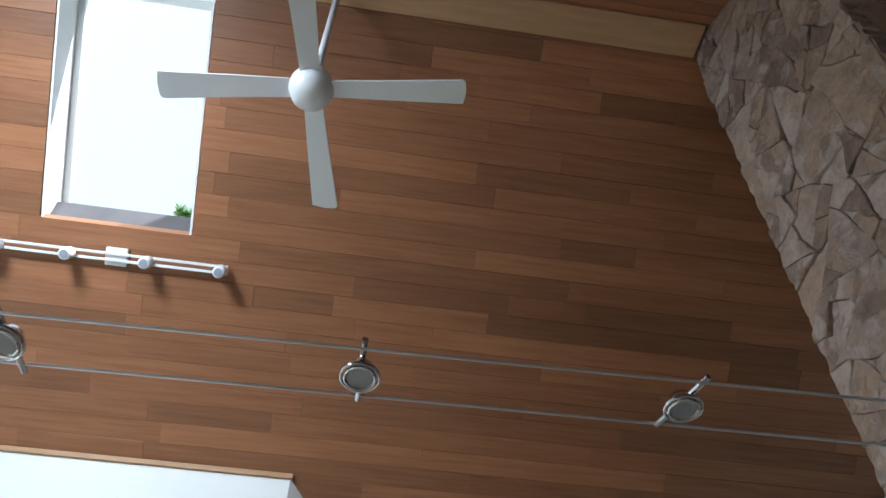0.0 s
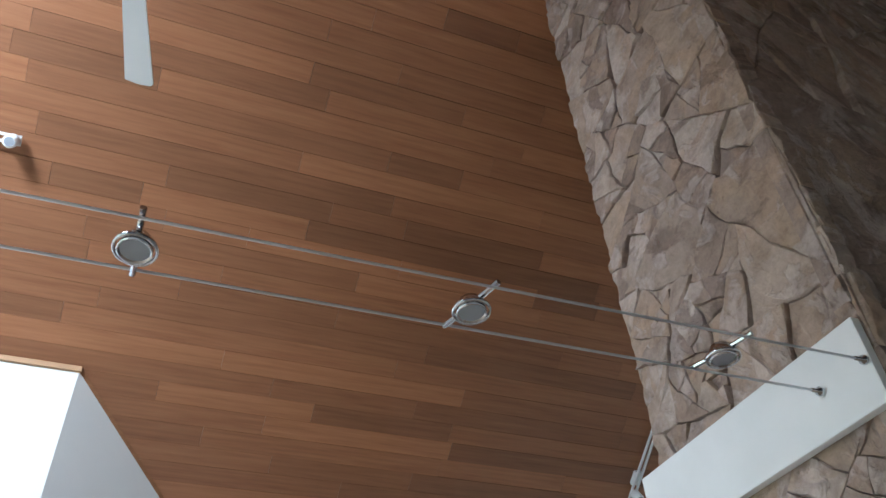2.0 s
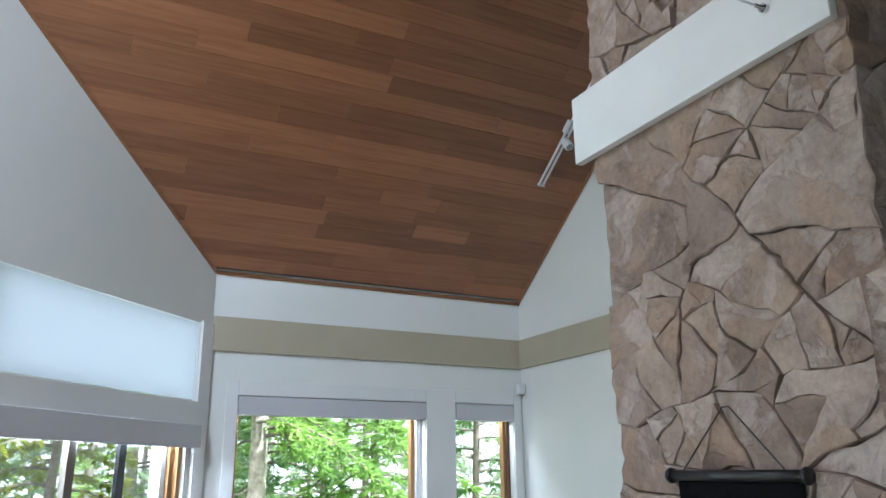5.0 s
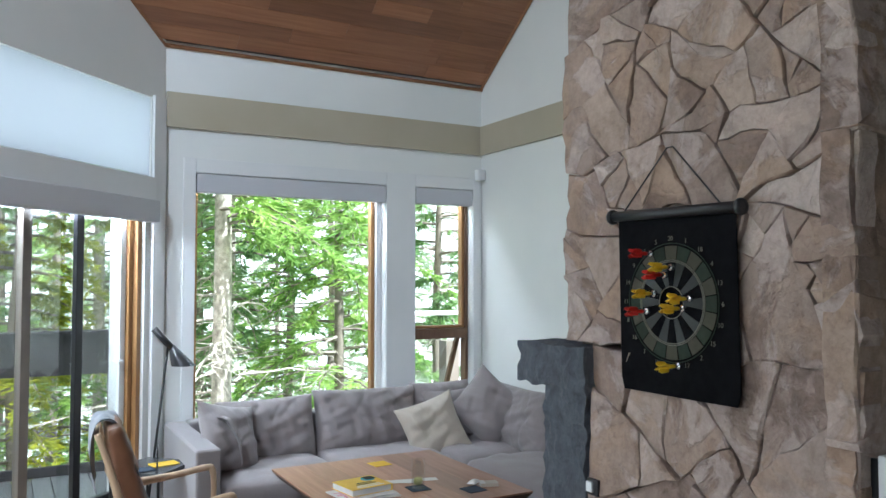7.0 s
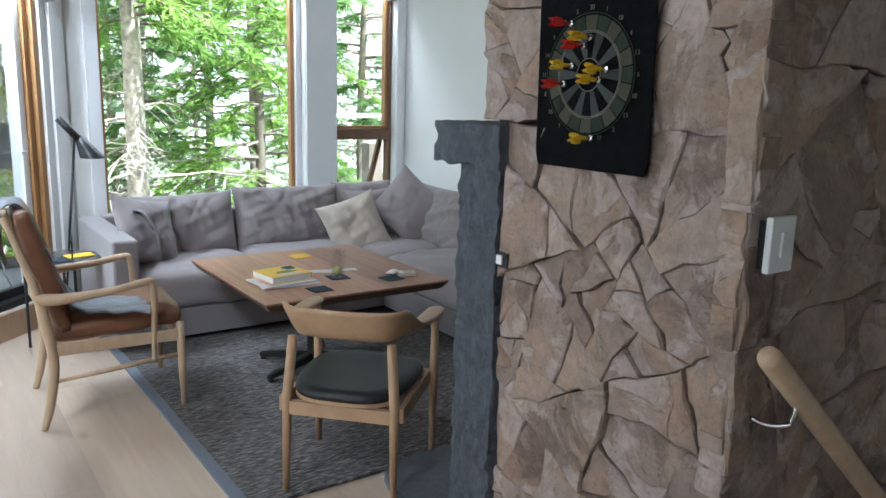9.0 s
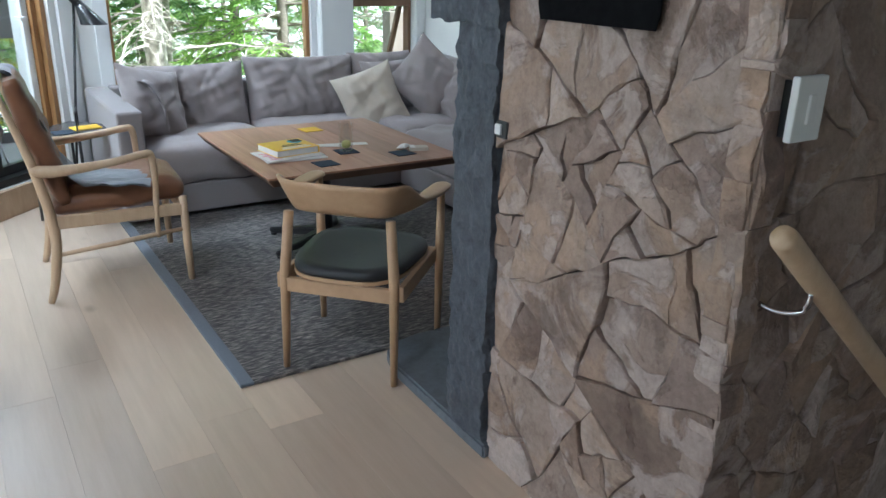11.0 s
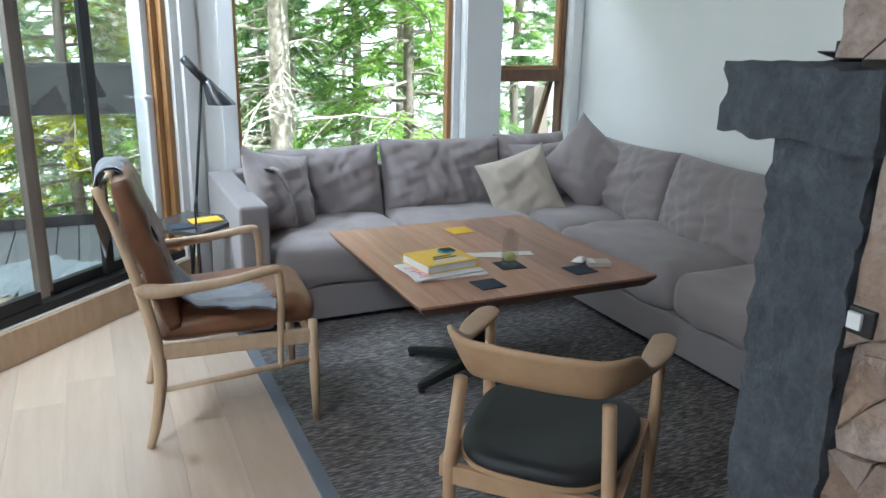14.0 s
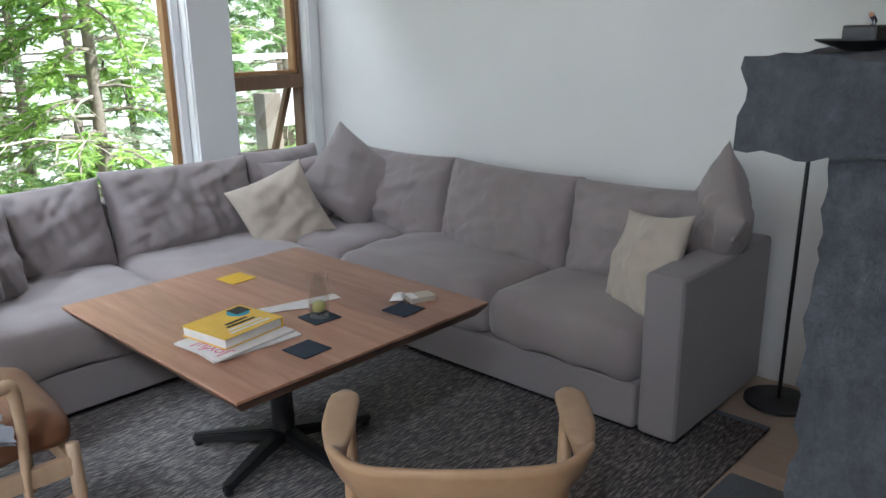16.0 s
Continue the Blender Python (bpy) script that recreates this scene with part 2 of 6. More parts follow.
CREAM = cloth("cream_linen", (0.46, 0.40, 0.33), (0.53, 0.47, 0.39))
THROW = cloth("blue_grey_throw", (0.19, 0.2, 0.22), (0.27, 0.285, 0.31), large=9)
PALE_CLOTH = cloth("pale_grey_blanket", (0.4, 0.45, 0.47), (0.55, 0.6, 0.62), large=9)
LEATHER = plain("brown_leather", (0.15, 0.062, 0.03), (0.23, 0.105, 0.055), 0.42, 5, bumpiness=0.25, bscale=260)
BLACK_LEATHER = plain("black_leather", (0.014, 0.016, 0.018), (0.024, 0.026, 0.03), 0.5, 5, bumpiness=0.15, bscale=260)
BLACK = plain("black_metal", (0.010, 0.010, 0.011), (0.02, 0.02, 0.022), 0.35, 5)
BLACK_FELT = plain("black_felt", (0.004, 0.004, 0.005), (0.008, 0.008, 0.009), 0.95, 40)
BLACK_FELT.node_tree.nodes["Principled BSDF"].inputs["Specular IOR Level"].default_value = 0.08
CHROME = plain("chrome", (0.55, 0.56, 0.6), (0.62, 0.63, 0.67), 0.12, 5, metal=1.0)
STEEL = plain("steel_cable", (0.5, 0.5, 0.52), (0.62, 0.62, 0.64), 0.3, 5, metal=1.0)
WHITE = plain("white_plastic", (0.72, 0.73, 0.74), (0.78, 0.79, 0.8), 0.4, 5)
FAN_WHITE = plain("white_fan_lacquer", (0.68, 0.7, 0.72), (0.74, 0.75, 0.77), 0.35, 3)
FROST = plain("frosted_lens", (0.26, 0.28, 0.32), (0.34, 0.36, 0.4), 0.25, 5)
SMOKE = plain("dark_smoked_top", (0.05, 0.05, 0.052), (0.075, 0.075, 0.078), 0.25, 5)
NAVY = plain("navy_felt", (0.02, 0.032, 0.052), (0.03, 0.045, 0.07), 0.9, 60)
YELLOW = plain("yellow_felt", (0.72, 0.45, 0.03), (0.8, 0.52, 0.05), 0.8, 60)
YELLOW_INK = plain("yellow_cover", (0.78, 0.46, 0.03), (0.84, 0.54, 0.06), 0.4, 30)
RED = plain("red_plastic", (0.55, 0.02, 0.015), (0.65, 0.03, 0.02), 0.4, 30)
YELLOW_P = plain("yellow_plastic", (0.8, 0.5, 0.02), (0.85, 0.58, 0.03), 0.4, 30)
PAPER = plain("paper", (0.68, 0.66, 0.64), (0.76, 0.74, 0.72), 0.7, 30)
PINK = plain("pink_print", (0.6, 0.12, 0.25), (0.66, 0.2, 0.32), 0.6, 30)
TEAL = plain("teal_print", (0.02, 0.3, 0.42), (0.03, 0.36, 0.5), 0.5, 30)
DARK_INK = plain("dark_print", (0.012, 0.014, 0.012), (0.02, 0.022, 0.02), 0.6, 30)
BOARD_TAN = plain("board_tan", (0.05, 0.045, 0.03), (0.06, 0.054, 0.036), 0.9, 60)
BOARD_GREEN = plain("board_green", (0.012, 0.022, 0.012), (0.018, 0.03, 0.016), 0.9, 60)
BOARD_LINE = plain("board_line", (0.11, 0.105, 0.08), (0.14, 0.13, 0.1), 0.9, 60)
DECK = wood("grey_deck_board", [(0.2, (0.19, 0.2, 0.22)), (0.8, (0.28, 0.29, 0.31))], (11, 1, 11), 0.6, obj=0.2)
DECK_RAIL = plain("dark_taupe_board", (0.055, 0.052, 0.058), (0.08, 0.076, 0.082), 0.7, 6)
GROUND = plain("forest_floor", (0.07, 0.1, 0.045), (0.14, 0.17, 0.08), 0.95, 0.8, bumpiness=0.5, bscale=6)
BARK = plain("pale_bark", (0.2, 0.18, 0.15), (0.52, 0.48, 0.42), 0.9, 14, bumpiness=0.6, bscale=40)
DARK_BARK = plain("dark_bark", (0.12, 0.1, 0.085), (0.22, 0.19, 0.155), 0.9, 9, bumpiness=0.6, bscale=40)
LEAF_BRIGHT = leaf_mat("bright_needles", (0.2, 0.36, 0.1), (0.42, 0.58, 0.2))
# distance haze is mixed into this paler needle colour
LEAF_FAR = leaf_mat("haze_tinted_needles", (0.27, 0.37, 0.24), (0.42, 0.52, 0.36))
LEAF_DARK = leaf_mat("dark_needles", (0.16, 0.27, 0.12), (0.31, 0.45, 0.23))
LEAF_YELLOW = leaf_mat("yellow_green_leaves", (0.25, 0.3, 0.03), (0.42, 0.44, 0.05))
GLASS = glass_mat("window_glass")
TUMBLER = glass_mat("tumbler_glass", (0.99, 0.995, 0.99), 0.22)
SHADE = shade_mat("white_roller_shade", (0.78, 0.8, 0.83))
CASSETTE = cloth("grey_shade_fabric", (0.55, 0.55, 0.58), (0.6, 0.6, 0.63), large=1.0)
SIDING = plain("grey_siding", (0.3, 0.3, 0.3), (0.38, 0.38, 0.38), 0.8, 5)


def rug_mat(name):
    m, t, b = mat(name, 0.97)
    v = coords(t, (26, 150, 20))
    a = noise_tex(t, v, 1.0, 3, 0.6)
    v2 = coords(t, (9, 60, 10))
    c = noise_tex(t, v2, 1.0, 2)
    col = ramp(t, a, [(0.32, (0.038, 0.036, 0.038)), (0.5, (0.112, 0.105, 0.102)), (0.68, (0.33, 0.3, 0.275))])
    col = mix(t, col, ramp(t, c, [(0.3, (0.75, 0.75, 0.78)), (0.7, (1.15, 1.12, 1.08))]), 0.8, "MULTIPLY")
    t.links.new(col, b.inputs["Base Color"])
    bump(t, b, a, 0.7, 0.006)
    return m


RUG = rug_mat("woven_grey_rug")
RUG_EDGE = cloth("blue_grey_binding", (0.13, 0.15, 0.185), (0.16, 0.18, 0.215))


# ---------------------------------------------------------------- mesh helpers
def part(name, bm, material, parent=None, label="", smooth=False):
    me = bpy.data.meshes.new(name)
    bmesh.ops.recalc_face_normals(bm, faces=bm.faces[:])
    if smooth:
        for fc in bm.faces:
            fc.smooth = True
    bm.to_mesh(me)
    bm.free()
    me.materials.append(material)
    ob = new(name, me)
    ob.parent = parent
    if label:
        ob["label"] = label
    return ob


def thing(name, m, label, category, group="", kind=""):
    e = new(name)
    e.empty_display_size = 0.1
    e.matrix_basis = m if isinstance(m, Matrix) else pose(*m)
    return tagged(e, label, category, group, kind)


def box(x0, x1, y0, y1, z0, z1, bevel=0.0, seg=2, bm=None):
    own = bmesh.new()
    bmesh.ops.create_cube(own, size=1.0, matrix=Matrix.Translation(((x0 + x1) / 2, (y0 + y1) / 2, (z0 + z1) / 2)) @ Matrix.Diagonal((x1 - x0, y1 - y0, z1 - z0, 1)))
    if bevel:
        bmesh.ops.bevel(own, geom=own.edges[:] + own.verts[:], offset=bevel, segments=seg, affect="EDGES", profile=0.6)
    if bm is None:
        return own
    return join(bm, own)


def join(bm, other, m=None):
    me = bpy.data.meshes.new("tmp")
    other.to_mesh(me)
    other.free()
    if m is not None:
        me.transform(m)
    bm.from_mesh(me)
    bpy.data.meshes.remove(me)
    return bm


def prism(pts, h, axis_m=None):
    """A polygon in the xy plane, drawn up by h."""
    bm = bmesh.new()
    lo = [bm.verts.new((x, y, 0)) for x, y in pts]
    hi = [bm.verts.new((x, y, h)) for x, y in pts]
    bm.faces.new(lo[::-1])
    bm.faces.new(hi)
    n = len(pts)
    for i in range(n):
        bm.faces.new((lo[i], lo[(i + 1) % n], hi[(i + 1) % n], hi[i]))
    if axis_m is not None:
        bm.transform(axis_m)
    return bm


def sweep(points, radii, sides=10, flat=1.0, bm=None):
    """A round bar along points; flat squeezes it upright."""
    bm = bm or bmesh.new()
    pts = [Vector(p) for p in points]
    if not isinstance(radii, (list, tuple)):
        radii = [radii] * len(pts)
    rings = []
    for i, p in enumerate(pts):
        d = (pts[min(i + 1, len(pts) - 1)] - pts[max(i - 1, 0)]).normalized()
        ref = Vector((0, 0, 1)) if abs(d.z) < 0.9 else Vector((1, 0, 0))
        a = d.cross(ref).normalized()
        b = a.cross(d).normalized()
        rings.append([bm.verts.new(p + radii[i] * (math.cos(k * math.tau / sides) * a + flat * math.sin(k * math.tau / sides) * b)) for k in range(sides)])
    for r0, r1 in zip(rings, rings[1:]):
        for k in range(sides):
            bm.faces.new((r0[k], r0[(k + 1) % sides], r1[(k + 1) % sides], r1[k]))
    bm.faces.new(rings[0][::-1])
    bm.faces.new(rings[-1])
    return bm


def smooth_path(points, n=5):
    """Points on a smooth curve through those given."""
    pts = [Vector(p) for p in points]
    out = []
    for i in range(len(pts) - 1):
        p0, p1, p2, p3 = pts[max(i - 1, 0)], pts[i], pts[i + 1], pts[min(i + 2, len(pts) - 1)]
        for k in range(n):
            t = k / n
            out.append(0.5 * (2 * p1 + (p2 - p0) * t + (2 * p0 - 5 * p1 + 4 * p2 - p3) * t * t + (3 * p1 - p0 - 3 * p2 + p3) * t ** 3))
    return out + [pts[-1]]


def lathe(profile, sides=24, bm=None):
    """Radius and height pairs turned about z."""
    bm = bm or bmesh.new()
    rings = [[bm.verts.new((r * math.cos(k * math.tau / sides), r * math.sin(k * math.tau / sides), z)) for k in range(sides)] for r, z in profile]
    for r0, r1 in zip(rings, rings[1:]):
        for k in range(sides):
            bm.faces.new((r0[k], r0[(k + 1) % sides], r1[(k + 1) % sides], r1[k]))
    bm.faces.new(rings[0][::-1])
    bm.faces.new(rings[-1])
    return bm


def pillow(w, h, d, seed, puff=0.55, boxy=0.0, wrinkle=0.012, corner=0.06, n=22):
    """A stuffed cushion in the xz plane, w wide, h high, d thick; boxy keeps an edge of that share of its thickness."""
    bm = bmesh.new()
    rnd = random.Random(seed)
    off = Vector((rnd.uniform(0, 50), rnd.uniform(0, 50), rnd.uniform(0, 50)))
    sides = []
    for sgn in (-1, 1):
        grid = []
        for i in range(n + 1):
            row = []
            for j in range(n + 1):
                u, v = -1 + 2 * i / n, -1 + 2 * j / n
                prof = max(0.0, (1 - abs(u) ** 2.6) * (1 - abs(v) ** 2.6)) ** puff
                prof = boxy + (1 - boxy) * prof
                pull = 1 - corner * (1 - u * u) * v * v, 1 - corner * (1 - v * v) * u * u
                x, z = u * w / 2 * pull[1], v * h / 2 * pull[0]
                p = Vector((x, sgn * d / 2 * prof, z))
                crease = noise.noise(Vector((x * 5, sgn * 3.0, z * 9)) + off) * 1.2 + noise.noise(Vector((x * 14 + z * 9, sgn * 3.0, z * 6)) + off) * 0.8
                ridge = 0.8 * noise.noise(Vector((x * 5 + z * 3, sgn * 5.0, z * 19 - x * 6)) + off) + 0.7 * noise.noise(Vector((x * 21 + z * 7, sgn * 7.0, z * 5)) + off * 1.7)
                rad = 1 - abs(noise.noise(Vector((math.atan2(z, x) * 3.2, sgn * 2.0, 0)) + off)) * 4
                fold = max(0.0, 1 - 6 * abs(noise.noise(Vector((x * 2.4 + z * 1.8, sgn * 9.0, z * 5 - x * 2.6)) + off))) ** 1.4 + max(0.0, 1 - 6 * abs(noise.noise(Vector((x * 5 - z * 2.2, sgn * 11.0, z * 2.6 + x * 1.5)) + off * 1.3))) ** 1.4
                p.y -= sgn * wrinkle * 0.6 * fold * prof
                p.y += sgn * wrinkle * (0.7 * crease + 1.1 * ridge + 0.6 * max(0, rad) * (u * u + v * v) * 0.6) * (0.25 + prof)
                row.append(bm.verts.new(p))
            grid.append(row)
        sides.append(grid)
        for i in range(n):
            for j in range(n):
                bm.faces.new((grid[i][j], grid[i + 1][j], grid[i + 1][j + 1], grid[i][j + 1]))
    a, b = sides
    rim = [(i, 0) for i in range(n)] + [(n, j) for j in range(n)] + [(i, n) for i in range(n, 0, -1)] + [(0, j) for j in range(n, 0, -1)]
    for k, (i, j) in enumerate(rim):
        i2, j2 = rim[(k + 1) % len(rim)]
        bm.faces.new((a[i][j], a[i2][j2], b[i2][j2], b[i][j]))
    bmesh.ops.remove_doubles(bm, verts=bm.verts[:], dist=0.0005)
    return bm


def slab(w, d, h, seed, edge=0.035, crown=0.03, wrinkle=0.006, nx=26, ny=20):
    """A seat cushion, its base at z = 0, soft at the edges and domed on top."""
    bm = box(-w / 2, w / 2, -d / 2, d / 2, 0, h)
    bmesh.ops.subdivide_edges(bm, edges=bm.edges[:], cuts=14, use_grid_fill=True)
    rnd = random.Random(seed)
    off = Vector((rnd.uniform(0, 50), rnd.uniform(0, 50), rnd.uniform(0, 50)))
    for v in bm.verts:
        c = v.co
        ux, uy, uz = abs(c.x) / (w / 2), abs(c.y) / (d / 2), abs(c.z - h / 2) / (h / 2)
        k = max(0.0, (1 - ux ** 4) * (1 - uy ** 4))
        if c.z > h / 2:
            c.z += crown * k ** 0.5 * (c.z - h / 2) / (h / 2)
        round_x, round_y = 1 - edge / (w / 2) * uz ** 3 * ux ** 2, 1 - edge / (d / 2) * uz ** 3 * uy ** 2
        c.x *= round_x * (1 - edge / (w / 2) * 0.6 * uy ** 6 * ux ** 4)
        c.y *= round_y * (1 - edge / (d / 2) * 0.6 * ux ** 6 * uy ** 4)
        q = Vector((c.x * 4, c.y * 4, c.z * 4)) + off
        v.co += wrinkle * Vector((noise.noise(q), noise.noise(q * 1.3), 1.4 * noise.noise(q * 1.7) + 0.8 * noise.noise(q * 3.7)))
    return bm


# ---------------------------------------------------------------- the shell
WEST, EAST, SOUTH, NORTH = -4.2, 3.726, -3.6, 5.62
NOOK_Y, NOOK_X, BAY_X = 4.104, -0.318, 1.185
PITCH = 0.735
RIDGE_Y, RIDGE_Z = 1.82, 5.95


def roof_z(y):
    return 3.172 + PITCH * (5.61 - y) if y >= RIDGE_Y else 3.172 + PITCH * (5.61 - 2 * RIDGE_Y + y)


def wall_with_holes(name, length, height_at, thick, holes, m, label=""):
    """A wall from x = 0 to length, its inner face at y = 0, with holes (x0, x1, z0, z1) through it and a top that follows height_at(x)."""
    bm = bmesh.new()
    xs = sorted({0, length, *[h[0] for h in holes], *[h[1] for h in holes]})
    for x0, x1 in zip(xs, xs[1:]):
        inside = sorted([h for h in holes if h[0] <= x0 + 1e-6 and h[1] >= x1 - 1e-6], key=lambda h: h[2])
        z = -0.22
        spans = []
        for h in inside:
            if h[2] > z:
                spans.append((z, h[2]))
            z = h[3]
        for a, b in spans:
            box(x0, x1, 0, thick, a, b, bm=bm)
        col = prism([(x0, z), (x1, z), (x1, height_at(x1)), (x0, height_at(x0))], thick, Matrix.Rotation(radians(90), 4, "X") @ Matrix.Diagonal((1, 1, -1, 1)))
        join(bm, col)
    bmesh.ops.remove_doubles(bm, verts=bm.verts[:], dist=0.0004)
    w = part(name, bm, WALL)
    w.matrix_basis = m
    return tagged(w, label, "wall", kind="structure")


# window wall
BIG = (1.398, 2.838, 0.5, 2.306)
SMALL = (3.097, 3.63, 0.62, 2.312)
H_NORTH = roof_z(NORTH) + 0.05
wall_with_holes("wall_north", EAST - BAY_X + 0.15, lambda x: H_NORTH, 0.16,
                [(BIG[0] - BAY_X, BIG[1] - BAY_X, BIG[2], BIG[3]), (SMALL[0] - BAY_X, SMALL[1] - BAY_X, SMALL[2], SMALL[3])],
                pose(BAY_X, NORTH, 0), "white painted wall with two windows above the sofa")
# angled wall with the sliding door
BAY_LEN = 2.128
BAY = Matrix.Translation((NOOK_X, NOOK_Y, 0)) @ Matrix.Rotation(radians(45.06), 4, "Z")


def bay_top(u):
    return roof_z(NOOK_Y + u * 0.7106) + 0.03


DOOR = (0.12, BAY_LEN - 0.19, 0.16, 2.25 - 0.16)
CLERE = (0.12, BAY_LEN - 0.14, 2.25, 2.775)
wall_with_holes("wall_northwest", BAY_LEN, bay_top, 0.16, [DOOR, CLERE], BAY, "white painted angled wall with a sliding door")
# wall beside the angled one
wall_with_holes("wall_nook", NOOK_X - WEST, lambda x: roof_z(NOOK_Y) + 0.03, 0.16, [(0.7, 3.2, 0.3, 2.3)], pose(WEST, NOOK_Y, 0), "white painted wall under the sloping ceiling")


def gable(name, x, sgn, label, holes=()):
    """A wall along y whose top follows both slopes of the roof; its inner face at x."""
    span = NORTH + 0.16 - SOUTH
    bm = bmesh.new()
    ys = sorted({SOUTH - 0.16, RIDGE_Y, NORTH + 0.16, *[h[0] for h in holes], *[h[1] for h in holes]})
    for y0, y1 in zip(ys, ys[1:]):
        z = -0.22 if sgn < 0 else -2.2
        for h in holes:
            if h[0] <= y0 + 1e-6 and h[1] >= y1 - 1e-6:
                box(min(x, x + sgn * 0.16), max(x, x + sgn * 0.16), y0, y1, z, h[2], bm=bm)
                z = h[3]
        bt = prism([(y0, z), (y1, z), (y1, roof_z(y1) + 0.04), (y0, roof_z(y0) + 0.04)], 0.16)
        turn = Matrix(((0, 0, sgn, x), (1, 0, 0, 0), (0, 1, 0, 0), (0, 0, 0, 1)))
        join(bm, bt, turn)
    bmesh.ops.remove_doubles(bm, verts=bm.verts[:], dist=0.0004)
    return tagged(part(name, bm, WALL), label, "wall", kind="structure")


gable("wall_east", EAST, 1, "white painted wall behind the sofa")
gable("wall_west", WEST, -1, "white painted gable wall with assumed tall windows", [(-2.4, 0.6, 0.3, 2.6), (1.2, 3.6, 0.3, 2.9)])
wall_with_holes("wall_south", EAST - WEST, lambda x: roof_z(SOUTH) + 0.03, 0.16, [], Matrix.Translation((EAST, SOUTH, 0)) @ Matrix.Rotation(math.pi, 4, "Z"), "white painted wall")

# floor: an under-floor with the stairwell left open; the boards come last in the file
STAIR = (1.66, EAST, 0.0, 1.05)
bm = bmesh.new()
for x0, x1, y0, y1 in ((WEST, STAIR[0], SOUTH, NORTH), (STAIR[0], EAST, SOUTH, STAIR[2]), (STAIR[0], EAST, STAIR[3], NORTH)):
    box(x0, x1, y0, y1, -0.22, -0.018, bm=bm)
FLOOR = tagged(part("floor", bm, OAK_FLOOR), "pale oak plank floor with small dark knots", "floor", kind="structure")

# ceiling of cedar boards, one mesh; the skylight's hole is left open
SKY = (-1.842, -1.016, 1.985, 3.068)
SKY2 = (-2.65, -1.75, 0.1, 0.9)
rnd = random.Random(5)
bm = bmesh.new()
BOARD = 0.0982


def ceiling_board(x0, x1, y0, y1):
    drop = rnd.uniform(0.0, 0.0035)
    v = []
    for yy in (y0 + 0.0012, y1 - 0.0012):
        for xx in (x0 + 0.0008, x1 - 0.0008):
            v.append((xx, yy, roof_z(yy) - drop))
    lo = [bm.verts.new(p) for p in v]
    hi = [bm.verts.new((p[0], p[1], p[2] + 0.03)) for p in v]
    for q in ((0, 1, 3, 2), (0, 1, 5, 4), (1, 3, 7, 5), (3, 2, 6, 7), (2, 0, 4, 6)):
        bm.faces.new([(lo + hi)[i] for i in q])


for k in range(-60, 45):
    y1 = NOOK_Y - k * BOARD
    y0 = y1 - BOARD
    if y1 > NORTH + 0.02 or y0 < SOUTH - 0.02 or (y0 < RIDGE_Y < y1):
        continue
    x = WEST - rnd.uniform(0, 1.2)
    while x < EAST:
        x2 = x + rnd.choice((0.45, 0.7, 0.9, 1.2, 1.5, 1.9))
        a, b = max(x, WEST), min(x2, EAST)
        if b - a > 0.02:
            mid = (y0 + y1) / 2
            if SKY[2] < mid < SKY[3]:
                for aa, bb in ((a, min(b, SKY[0])), (max(a, SKY[1]), b)):
                    if bb - aa > 0.02:
                        ceiling_board(aa, bb, y0, y1)
            elif SKY2[2] < mid < SKY2[3]:
                for aa, bb in ((a, min(b, SKY2[0])), (max(a, SKY2[1]), b)):
                    if bb - aa > 0.02:
                        ceiling_board(aa, bb, y0, y1)
            elif mid < NOOK_Y + 0.01 or (b > NOOK_X):
                ceiling_board(a, b, y0, y1)
        x = x2
ceiling = tagged(part("ceiling", bm, CEDAR), "sloping reddish cedar plank ceiling", "ceiling", kind="structure")
# roof deck above the boards
bm = bmesh.new()
for (xa, xb, ya, yb) in ((WEST - 0.3, SKY[0], SKY[2], SKY[3]), (SKY[1], EAST + 0.3, SKY[2], SKY[3]), (WEST - 0.3, EAST + 0.3, SKY[3], NORTH + 0.5), (WEST - 0.3, EAST + 0.3, RIDGE_Y, SKY[2]), (WEST - 0.3, EAST + 0.3, SOUTH - 0.4, SKY2[2]), (WEST - 0.3, EAST + 0.3, SKY2[3], RIDGE_Y), (WEST - 0.3, SKY2[0], SKY2[2], SKY2[3]), (SKY2[1], EAST + 0.3, SKY2[2], SKY2[3])):
    v = [(xa, ya), (xb, ya), (xb, yb), (xa, yb)]
    lo = [bm.verts.new((p[0], p[1], roof_z(p[1]) + 0.034)) for p in v]
    hi = [bm.verts.new((p[0], p[1], roof_z(p[1]) + 0.22)) for p in v]
    bm.faces.new(lo[::-1]), bm.faces.new(hi)
    for i in range(4):
        bm.faces.new((lo[i], lo[(i + 1) % 4], hi[(i + 1) % 4], hi[i]))
tagged(part("roof", bm, DECK_RAIL), "dark roof deck above the cedar ceiling", "roof", kind="structure")

# skylight shaft and pane
sl = thing("skylight", (0, 0, 0), "tall skylight with a white painted shaft in the cedar ceiling", "skylight", kind="structure")
TILT = Matrix.Translation((0, SKY[3], roof_z(SKY[3]))) @ Matrix.Rotation(-math.atan(PITCH), 4, "X")
run = (SKY[3] - SKY[2]) * math.hypot(1, PITCH)


def tilted(x0, x1, v0, v1, w0, w1, bev=0.0):
    b = box(x0, x1, -v1, -v0, w0, w1, bev)
    b.transform(TILT)
    return b


